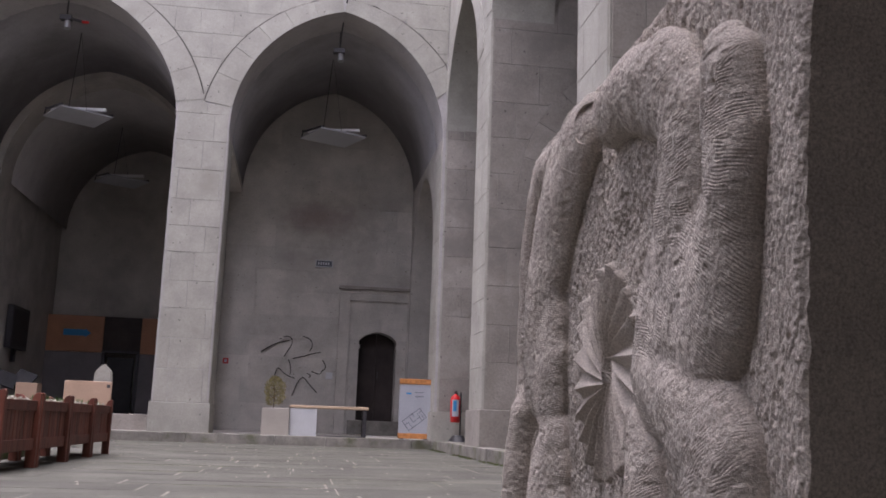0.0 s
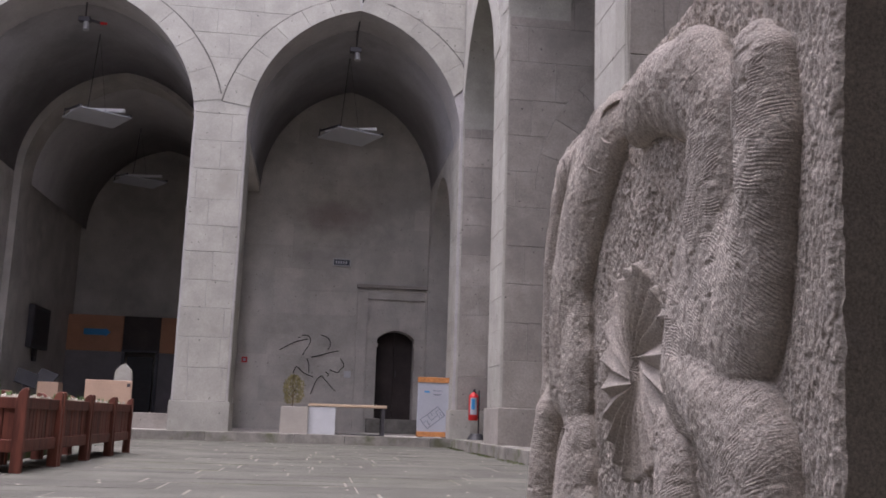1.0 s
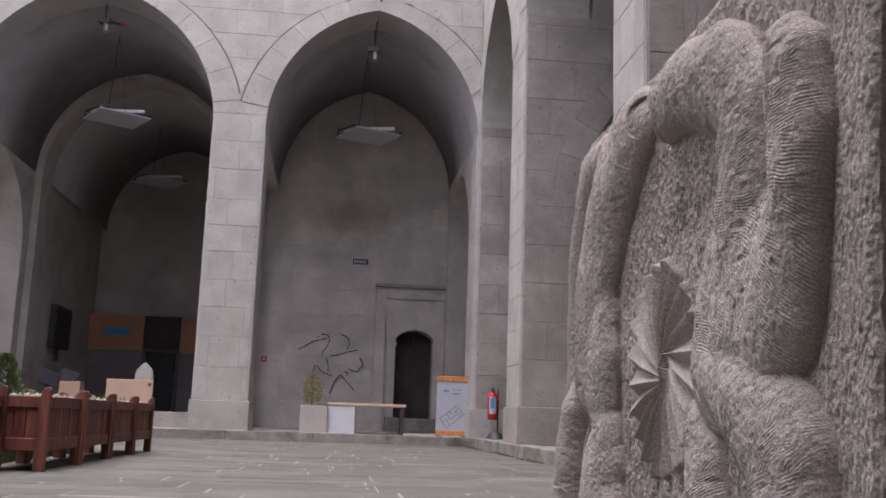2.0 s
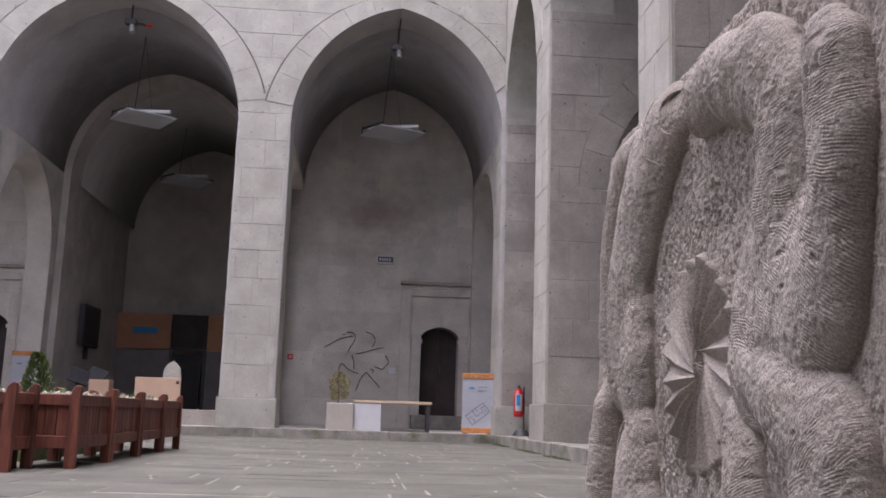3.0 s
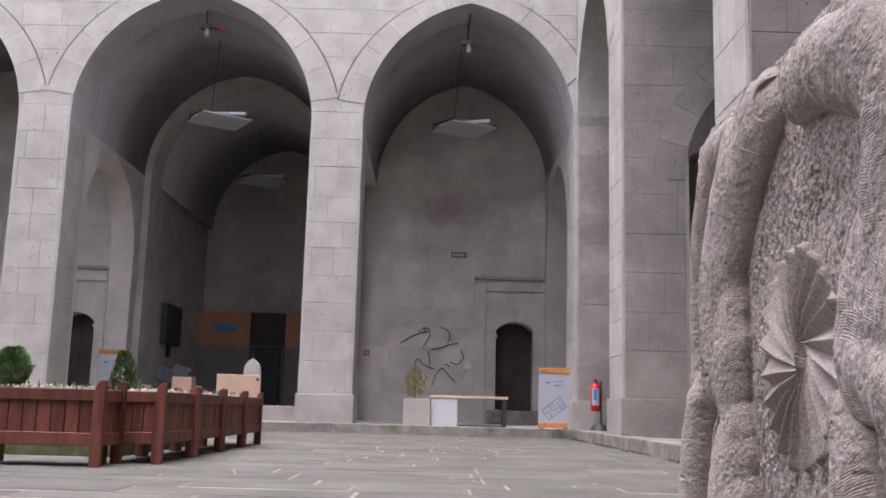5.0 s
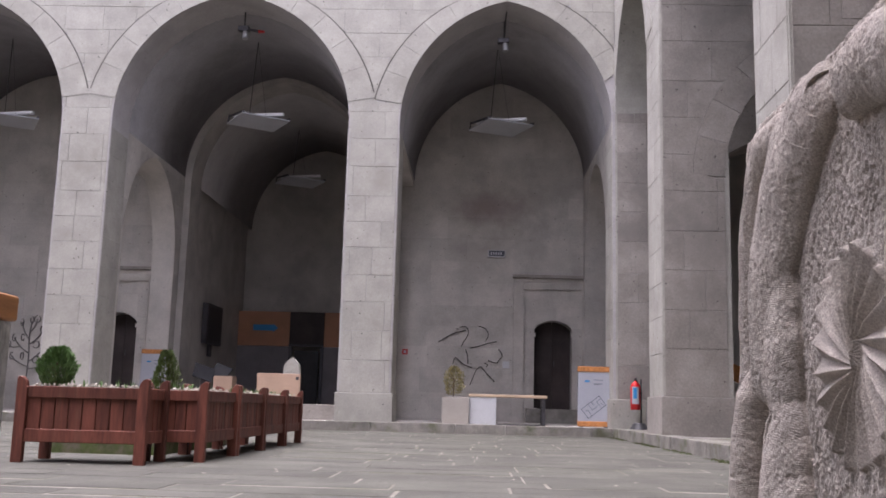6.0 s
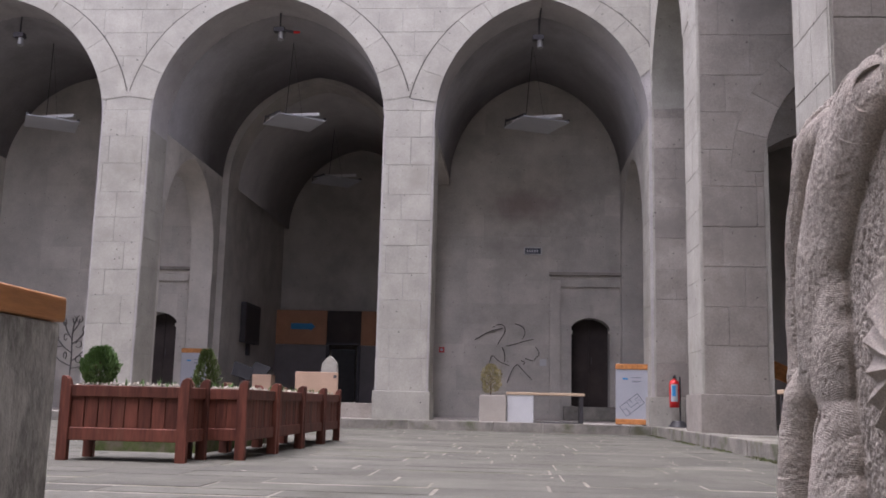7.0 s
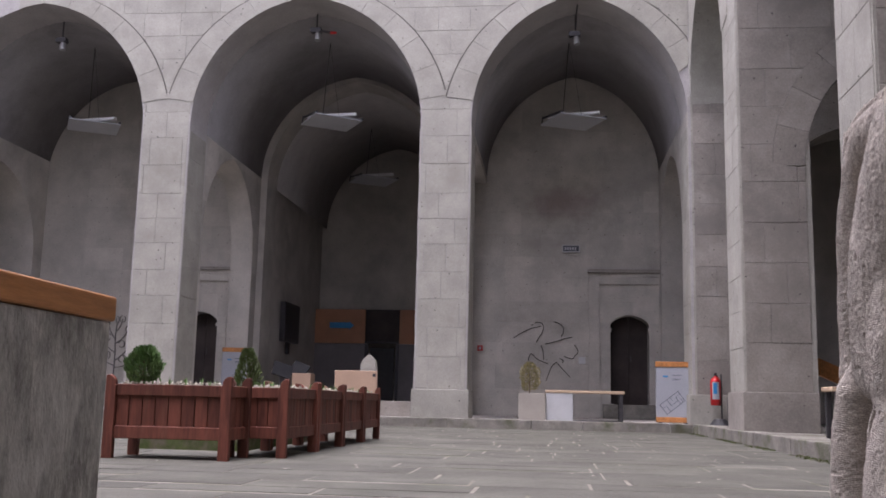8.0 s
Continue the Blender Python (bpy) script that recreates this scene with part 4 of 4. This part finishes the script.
for nm, b in (("hood", (-0.92, 0.9, -0.16, 0.0, 3.35, 3.42)), ("hood_fillet", (-0.88, 0.86, -0.08, 0.0, 3.26, 3.349)), ("jamb_strip", (-0.9, -0.66, -0.07, 0.0, 0.16, 3.26)), ("lintel_strip", (-0.66, 0.64, -0.07, 0.0, 3.1, 3.26)), ("jamb_strip", (0.64, 0.67, -0.07, 0.0, 0.16, 3.26))):
    # the hood's darker stone paints in its shadow line
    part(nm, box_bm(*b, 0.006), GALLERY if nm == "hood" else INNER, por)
for s in (-1, 1):
    part("impost", box_bm(s * 0.42 - 0.03, s * 0.42 + 0.03, -0.02, 0.03, 2.05, 2.13, 0.004), INNER, por)
part("threshold", box_bm(-0.6, 0.6, -0.25, 0.0, 0.16, 0.46, 0.01), KERB, por)
por2 = copy_thing(por, pose(-7.55, 21.8, 0))
for nm, x in (("door_1", 2.28), ("door_2", -7.55)):
    d = thing(nm, (x, 22.25, 0.46), "dark wooden door set deep in a low arched opening", "door", kind="structure")
    part("leaf", box_bm(-0.43, -0.005, 0, 0.05, 0, 1.98, 0.004), DARKWOOD, d)
    part("leaf", box_bm(0.005, 0.43, 0, 0.05, 0, 1.98, 0.004), DARKWOOD, d)
    part("door_handle", rod_bm((0.05, -0.03, 0.95), (0.05, -0.03, 1.1), 0.01, 0.01, 8), STEEL, d)


def strokes(parent, lines, width, depth, mat, to_world):
    """Upright bent strips that draw a figure, standing off the wall."""
    for pts in lines:
        dense = []
        for (a, b) in zip(pts, pts[1:]):
            dense += [(a[0] + (b[0] - a[0]) * i / 3, a[1] + (b[1] - a[1]) * i / 3) for i in range(3)]
        dense.append(pts[-1])
        for _ in range(2):
            dense = [dense[0]] + [((p[0] + 2 * q[0] + r[0]) / 4, (p[1] + 2 * q[1] + r[1]) / 4) for p, q, r in zip(dense, dense[1:], dense[2:])] + [dense[-1]]
        verts, faces = [], []
        for i, p in enumerate(dense):
            a, b = dense[max(0, i - 1)], dense[min(len(dense) - 1, i + 1)]
            t = Vector((b[0] - a[0], b[1] - a[1])).normalized()
            nx, nz = -t.y * width / 2, t.x * width / 2
            for sx, sy in ((1, 0), (-1, 0), (-1, -depth), (1, -depth)):
                verts.append(to_world(p[0] + nx * sx, sy, p[1] + nz * sx))
        for i in range(len(dense) - 1):
            k = 4 * i
            for e in range(4):
                faces.append((k + e, k + (e + 1) % 4, k + 4 + (e + 1) % 4, k + 4 + e))
        faces += [(0, 1, 2, 3), (4 * len(dense) - 4, 4 * len(dense) - 3, 4 * len(dense) - 2, 4 * len(dense) - 1)]
        mk("strip", verts, faces, mat, parent)


bird = thing("bird_wall_sculpture", (0.43, 21.79, 1.5), "line drawing of a wading bird in thin strips, darkened for shadow", "wall sculpture")
BIRD = [[(115, 248), (180, 208), (215, 195), (262, 185)], [(208, 178), (222, 178)], [(228, 168), (260, 162), (277, 182), (274, 212), (250, 245), (238, 270)],
        [(262, 285), (275, 315), (276, 360)], [(195, 365), (208, 318), (240, 360), (300, 380)], [(330, 160), (365, 170), (382, 190), (383, 215), (370, 238)],
        [(285, 278), (340, 265), (380, 250), (428, 240)], [(440, 280), (462, 310), (455, 328), (440, 335), (435, 355), (410, 350), (385, 340)], [(362, 352), (385, 362), (375, 374)],
        [(345, 372), (320, 390), (305, 430), (290, 470)], [(345, 372), (380, 410), (420, 450)]]
strokes(bird, [[((x - 115) / 3 * 0.01246 - 0.71, 0.38 - (y - 248) / 3 * 0.0127) for x, y in l] for l in BIRD], 0.015, 0.03, ZINC, lambda u, v, z: (u, v, z))
tree = thing("tree_wall_sculpture", (-9.55, 21.79, 1.5), "branching tree drawn in thin strips, greyed for shadow", "wall sculpture")
TREE = [[(0, -0.75), (0.02, -0.2), (-0.02, 0.3), (0.02, 0.62)], [(0, -0.3), (0.2, -0.15), (0.34, 0.02)], [(0, -0.1), (-0.22, 0.05), (-0.36, 0.25)], [(0, 0.1), (0.2, 0.25), (0.3, 0.45)],
        [(0, 0.2), (-0.15, 0.4), (-0.2, 0.6)], [(0.2, -0.15), (0.36, -0.2), (0.44, -0.12)], [(-0.22, 0.05), (-0.4, 0.02), (-0.46, 0.1)], [(0.02, -0.45), (0.24, -0.42), (0.36, -0.3)], [(0, -0.4), (-0.25, -0.3), (-0.38, -0.16)], [(0.02, 0.4), (0.12, 0.55), (0.14, 0.68)]]
LEAVES = []
for k, (x, z) in enumerate([(0.34, 0.02), (-0.36, 0.25), (0.3, 0.45), (-0.2, 0.6), (0.44, -0.12), (-0.46, 0.1), (0.36, -0.3), (-0.38, -0.16), (0.14, 0.68), (0.02, 0.66), (0.16, 0.1), (-0.14, -0.16), (0.18, -0.24), (-0.16, 0.26)]):
    LEAVES.append([(x + 0.075 * math.cos(a) * (0.5 if k % 2 else 1), z + 0.085 * math.sin(a)) for a in [q * math.pi / 4 + k for q in range(8)]])
strokes(tree, LEAVES, 0.011, 0.03, ZINC_PALE, lambda u, v, z: (u, v, z))
strokes(tree, TREE, 0.018, 0.03, ZINC_PALE, lambda u, v, z: (u, v, z))

alarm = thing("fire_call_point", (-1.02, 21.79, 1.64), "small red fire alarm call point on the wall", "alarm")
part("housing", box_bm(-0.06, 0.06, -0.05, 0, -0.06, 0.06, 0.006), RED, alarm)
part("press_plate", box_bm(-0.03, 0.03, -0.054, -0.049, -0.03, 0.03, 0.001), WHITE, alarm, "pale press plate")
plate = tagged(part("wall_plate", box_bm(1.16, 1.31, 21.765, 21.79, 1.33, 1.48, 0.003), PALE_BLOCK), "small pale label plate fixed beside the sculpture", "plate")
sign = thing("exit_sign", (0.99, 21.79, 3.9), "small rectangular grey-framed sign high on the wall", "sign")
part("frame", box_bm(-0.2, 0.2, -0.05, 0, -0.085, 0.085, 0.005), GALV, sign)
part("panel", box_bm(-0.175, 0.175, -0.054, -0.049, -0.062, 0.062, 0.001), INK, sign, "dark panel")
bars = [box_bm(-0.14 + i * 0.055, -0.105 + i * 0.055, -0.057, -0.053, -0.03, 0.03, 0) for i in range(5)]
part("text_bars", join_bm(*bars), LAMP, sign, "unreadable pale writing")


# ---- hanging lamps ----
def hanging_lamp(at, turn, label, drop):
    ob = thing("hanging_lamp", at, label, "lamp", "hanging lamps", turn)
    part("panel", box_bm(-0.52, 0.52, -0.48, 0.48, 0, 0.03, 0.006), LAMP, ob, "pale flat square panel")
    part("tube", box_bm(-0.55, 0.55, -0.04, 0.04, 0.13, 0.2, 0.015, 2, m=pose(0, 0, 0, 0, 0, -40)), TUBE, ob, "white tube housing")
    for x in (-0.5, 0.5):
        part("arm", rod_bm((x, -0.48, 0.04), (x * 0.96, 0.46, 0.16), 0.03, 0.024, 6), STEEL, ob)
        part("arm", rod_bm((x, 0.46, 0.03), (x * 0.96, 0.46, 0.2), 0.014, 0.014, 6), STEEL, ob)
    part("hanger_rod", rod_bm((-0.1, 0.3, 0.18), (-0.1, 0.0, drop), 0.008, 0.008, 6), STEEL, ob)
    part("hanger_wire", rod_bm((0.1, -0.2, 0.03), (-0.1, 0.0, drop), 0.003, 0.003, 5), STEEL, ob)
    return ob


hanging_lamp((0.985, 19.62, 6.2), 25, "square pale panel lamp hanging from the first vault", 1.75)
hanging_lamp((-4.08, 19.5, 6.2), 33, "square pale panel lamp hanging from the second vault", 1.75)
hanging_lamp((-9.35, 19.5, 6.15), 30, "square pale panel lamp hanging from the third vault", 1.8)
hanging_lamp((-4.09, 24.5, 6.1), 30, "square pale panel lamp hanging in the deep dark hall", 1.4)


def spot(at, label, arm):
    ob = thing("ceiling_spot", at, label, "spot lamp", "spots under the vaults")
    part("bracket", box_bm(-0.12, 0.1, -0.06, 0.06, 0.0, 0.1, 0.01), STEEL, ob)
    part("head", rod_bm((0.03, -0.02, -0.16), (0.02, 0, 0.0), 0.06, 0.05, 12), GALV, ob, "pale metal head")
    part("side_arm", rod_bm((0, 0, 0.06), (arm, 0, 0.0), 0.025, 0.03, 8), STEEL, ob)
    part("stem", rod_bm((0, 0, 0.1), (0, 0, 0.45), 0.015, 0.015, 6), STEEL, ob)
    return ob


spot((0.98, 18.0, 7.42), "small dark ceiling spot with a pale head", -0.12)
spot((-4.1, 18.0, 7.6), "ceiling spot with a dark arm and red tip", 0.3)
tagged(part("red_cap", rod_bm((-3.82, 18.0, 7.6), (-3.7, 18.0, 7.6), 0.032, 0.022, 8), RED), "red cap on the arm of the ceiling spot", "cap")
spot((-9.4, 18.0, 7.5), "small dark ceiling spot with a pale head", 0.12)
tagged(part("cable", join_bm(rod_bm((1.0, 17.9, 7.85), (1.05, 17.12, 8.15), 0.016, 0.016, 6), rod_bm((1.0, 17.9, 7.85), (0.98, 18.0, 7.5), 0.016, 0.016, 6), rod_bm((0.7, 17.13, 8.26), (1.05, 17.12, 8.15), 0.012, 0.012, 6), rod_bm((1.05, 17.12, 8.15), (1.4, 17.13, 8.27), 0.012, 0.012, 6)), STEEL), "dark cable strung over the arch to the spot", "cable")

# ---- in the deep hall ----
hall = thing("partition_screen", (-4.1, 27.6, 0.42), "dark partition screen with orange boards across the hall", "partition")
for nm, b, mt, lb in (("board", (-2.14, -0.66, -0.03, 0.03, 1.62, 2.6), RUST_PANEL, "orange board"), ("board", (0.34, 1.9, -0.03, 0.03, 1.62, 2.6), RUST_PANEL, "orange board"), ("lattice_panel", (-0.655, 0.335, -0.02, 0.02, 1.68, 2.6), DARKWOOD, "dark lattice panel"), ("shelf_rail", (-0.66, 0.34, -0.08, 0.03, 1.62, 1.675, ), STEEL, ""), ("dark_panel", (-2.14, -0.66, -0.01, 0.02, 0, 1.61), SLATE, "dark lower panel"), ("glass_door", (-0.5, 0.2, -0.01, 0.02, 0, 1.5), BLACK, "dark glazed door"), ("frame_post", (-0.655, -0.56, -0.05, 0.05, 0, 1.61), STEEL, ""), ("frame_post", (0.25, 0.335, -0.05, 0.05, 0, 1.61), STEEL, ""), ("dark_panel", (0.34, 1.9, -0.01, 0.02, 0, 1.61), SLATE, "dark lower panel")):
    part(nm, box_bm(*b, 0.004), mt, hall, lb)
ar = thing("arrow_sign", (-5.45, 27.56, 2.55), "blue arrow-shaped sign on the orange board", "sign")
bm = bmesh.new()
vs = [bm.verts.new((x, 0, z)) for x, z in ((-0.35, -0.08), (0.22, -0.08), (0.22, -0.12), (0.36, 0.0), (0.22, 0.12), (0.22, 0.09), (-0.35, 0.09))]
f = bm.faces.new(vs)
e = bmesh.ops.extrude_face_region(bm, geom=[f])
bmesh.ops.translate(bm, vec=(0, -0.02, 0), verts=[v for v in e["geom"] if isinstance(v, bmesh.types.BMVert)])
bmesh.ops.recalc_face_normals(bm, faces=bm.faces)
part("arrow", bm, BLUE, ar)
tv = thing("wall_screen", (-6.2, 24.5, 2.35), "dark screen cabinet fixed to the hall's side wall", "screen")
part("cabinet", box_bm(-0.02, 0.12, -0.7, 0.7, -0.5, 0.5, 0.01), STEEL, tv)
part("glass", box_bm(0.121, 0.126, -0.62, 0.62, -0.42, 0.42, 0.001), BLACK, tv, "dark glass")
part("bracket", box_bm(-0.02, 0.05, -0.1, 0.1, -0.8, -0.5, 0.005), STEEL, tv)
for i, (x, z, r) in enumerate(((-4.86, 0.52, 24), (-4.6, 0.54, -20))):
    ob = thing("display_lectern", (x, 19.4 + 0.3 * i, 0.43), "low lectern with a tilted dark board", "lectern", "lecterns", r)
    part("column", box_bm(-0.05, 0.05, -0.05, 0.05, 0, z - 0.03, 0.004), STEEL, ob)
    part("tilted_board", box_bm(-0.2, 0.2, -0.015, 0.015, -0.17, 0.17, 0.004, m=Matrix.Translation((0, 0, z + 0.05)) @ Euler((radians(-35), radians(18), 0)).to_matrix().to_4x4()), BLACK, ob, "dark tilted board")
tagged(part("wooden_crate", box_bm(-4.6, -4.22, 19.2, 19.55, 0.43, 0.94, 0.008), CARD), "small brown crate standing in the gallery", "crate")
cb = thing("cardboard_panel", (-2.655, 16.0, 0), "upright pale brown board standing behind the planters", "board")
part("panel", box_bm(-0.355, 0.355, -0.02, 0.02, 0.0, 0.915, 0.005), CARD, cb)
part("sticker", box_bm(0.28, 0.33, -0.023, -0.019, 0.82, 0.87, 0), STEEL, cb)
st = thing("tombstone", (-2.49, 16.25, 0), "small pale pointed standing stone", "standing stone")
bm = bmesh.new()
prof = [(-0.14, 0), (0.14, 0), (0.135, 0.95), (0.12, 1.08), (0.04, 1.17), (0.0, 1.2), (-0.05, 1.16), (-0.13, 1.07), (-0.14, 0.95)]
f = bm.faces.new([bm.verts.new((x, -0.06, z)) for x, z in prof])
e = bmesh.ops.extrude_face_region(bm, geom=[f])
bmesh.ops.translate(bm, vec=(0, 0.12, 0), verts=[v for v in e["geom"] if isinstance(v, bmesh.types.BMVert)])
bmesh.ops.recalc_face_normals(bm, faces=bm.faces)
bmesh.ops.bevel(bm, geom=bm.edges[:], offset=0.012, segments=2, affect="EDGES")
part("stone", bm, STONE, st)
tagged(part("sloping_board", box_bm(-1.0, 1.0, -0.04, 0.04, -0.11, 0.11, 0.006, m=pose(5.1, 14.2, 0.655, 0, 24, 0)), OAK), "orange wooden board leaning in the side gallery", "board")

# ---- paving ----
pav = bpy.data.objects["pavement"]
rng = random.Random(12)
rest_v, rest_f = [], []
y = 0.1
count = 0
while y < 17.05:
    d = rng.uniform(0.34, 0.62)
    y1 = min(17.08, y + d)
    x = 2.97
    while x > -13.9:
        w = rng.uniform(0.55, 1.5)
        x0 = max(-13.95, x - w)
        g = rng.choice((0.003, 0.006, 0.009, 0.012))
        gy = rng.choice((0.004, 0.012, 0.03, 0.05, 0.075))
        lift = rng.uniform(0.0, 0.0025)
        z = lift
        a, b, c, e = x0 + g, x - g, y + gy, y1 - 0.003
        ch = 0.0025
        v = [(a, c, -0.02), (b, c, -0.02), (b, e, -0.02), (a, e, -0.02), (a, c, z - ch), (b, c, z - ch), (b, e, z - ch), (a, e, z - ch), (a + ch, c + ch, z), (b - ch, c + ch, z), (b - ch, e - ch, z), (a + ch, e - ch, z)]
        v = [(p[0] + rng.uniform(-0.003, 0.003), p[1] + rng.uniform(-0.003, 0.003), p[2]) for p in v]
        fc = [(8, 9, 10, 11)] + [t for i in range(4) for t in ((i, (i + 1) % 4, 4 + (i + 1) % 4, 4 + i), (4 + i, 4 + (i + 1) % 4, 8 + (i + 1) % 4, 8 + i))]
        if x > -3.6 and count < 300:
            mk("flagstone", v, fc, PAVING, pav)
            count += 1
        else:
            k = len(rest_v)
            rest_v += v
            rest_f += [tuple(q + k for q in t) for t in fc]
        x = x0
    y = y1
tagged(mk("flagstones_beyond", rest_v, rest_f, PAVING, pav, "further flagstones of the court"), kind="stuff")

# fallen petals and specks on the court
rng = random.Random(77)
verts, faces = [], []
for i in range(240):
    x, yy, r = rng.uniform(-7, 2.8), 5.5 + 11.3 * rng.random() ** 0.7, rng.uniform(0.006, 0.018)
    a = rng.uniform(0, 6.28)
    base = len(verts)
    verts += [(x + r * math.cos(a + q * 1.57) * (1 + 0.6 * (q % 2)), yy + r * math.sin(a + q * 1.57) * 1.5, 0.006 + 0.004 * (q % 2)) for q in range(4)]
    faces.append((base, base + 1, base + 2, base + 3))
tagged(mk("fallen_petals", verts, faces, PEBBLE), "pale fallen petals scattered over the paving", "petals", kind="stuff")

# kerb stones along the gallery edges
rng = random.Random(5)
fl_n, fl_e = bpy.data.objects["floor_north"], bpy.data.objects["floor_east"]
x = -13.9
while x < 2.9:
    w = rng.uniform(0.7, 1.5)
    x1 = min(2.93, x + w)
    part("kerb_stone", box_bm(x + 0.004, x1 - 0.004, 17.11 + rng.uniform(-0.008, 0.008), 17.4, -0.02, PLAT + 0.011 + rng.uniform(-0.004, 0.004), 0.014, 2), KERB, fl_n)
    x = x1
y = 0.1
while y < 17.1:
    w = rng.uniform(0.7, 1.5)
    y1 = min(17.1, y + w)
    part("kerb_stone", box_bm(2.93 + rng.uniform(-0.008, 0.008), 3.2, y + 0.004, y1 - 0.004, -0.02, PLAT + 0.010 + rng.uniform(-0.004, 0.004), 0.014, 2), KERB, fl_e)
    y = y1

# moss and weeds at the foot of the side kerb
rng = random.Random(31)
verts, faces = [], []
for i in range(900):
    yy = 5.5 + 11.4 * rng.random()
    if noise.noise(Vector((0, yy * 0.9, 3.0))) < -0.1:
        continue
    c = Vector((2.93 - 0.11 * rng.random() ** 2, yy, 0.0))
    for k in range(3):
        d = Vector((rng.uniform(-1, 1), rng.uniform(-1, 1), rng.uniform(0.6, 1.5))).normalized() * rng.uniform(0.008, 0.03)
        sd = Vector((d.y, -d.x, 0)).normalized() * 0.008
        base = len(verts)
        verts += [c - sd, c + sd, c + d]
        faces.append((base, base + 1, base + 2))
tagged(mk("moss", verts, faces, MOSS), "thin green moss and weeds along the kerb foot", "moss", kind="stuff")

# ---- dressed stones of the walls ----
rng = random.Random(7)
ashlar(NORTH, -9.9, 2.985, 0.66, 8.9, [BAY1, BAY2, BAY3], wall_north, STONE, rng, 0.5, 0.62)
ashlar(EAST, 3.4, 17.17, 0.66, 8.9, [E1, E2, E3], wall_east, STONE, rng, 0.5, 0.62)
for x0, x1 in ((-1.9, -0.88), (-7.24, -6.22)):
    part("pier_base", box_bm(x0, x1, 17.15, 18.13, PLAT, 0.655, 0.012, 2), STONE, wall_north)
part("pier_base", box_bm(2.9, 3.9, 17.16, 18.1, PLAT, 0.655, 0.012, 2), STONE, wall_north)
for y0, y1 in ((12.91, 13.99), (7.62, 8.66)):
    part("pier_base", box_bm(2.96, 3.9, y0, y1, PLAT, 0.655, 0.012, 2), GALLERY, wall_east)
for x, s, par in ((-6.26, 1, wall_north), (-0.92, 1, wall_north), (-1.86, -1, wall_north), (2.95, -1, wall_north)):
    ashlar(Plane((x, 0, 0), (0, 1, 0), (-s, 0, 0)), 17.22, 18.08, 0.66, 5.4, [], par, STONE, rng, 0.5, 0.9, rings=False)
for y, wl, u1 in ((12.95, "wall_cross_5", 6.6), (7.66, "wall_cross_6", 6.0)):
    ob, pl, a = EASTX[wl]
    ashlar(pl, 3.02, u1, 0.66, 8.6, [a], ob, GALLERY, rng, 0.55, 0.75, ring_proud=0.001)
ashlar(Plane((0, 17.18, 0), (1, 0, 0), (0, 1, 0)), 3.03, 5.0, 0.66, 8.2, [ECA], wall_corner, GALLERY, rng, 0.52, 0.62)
ashlar(BACK, -1.19, 2.94, 0.2, 7.6, [DOOR1], wall_back, INNER, rng, 0.5, 1.0, proud=0.006, gap=0.004, rings=False)
ashlar(BACK, -10.5, -6.26, 0.2, 7.0, [DOOR3], wall_back, INNER, rng, 0.5, 1.0, proud=0.006, gap=0.004, rings=False)
for nm in ("wall_cross_1", "wall_cross_2"):
    ob, pl, a = cross[nm]
    ashlar(pl, 18.1, 21.78, 0.66, 5.4, [a], ob, INNER, rng, 0.5, 0.8, proud=0.006)
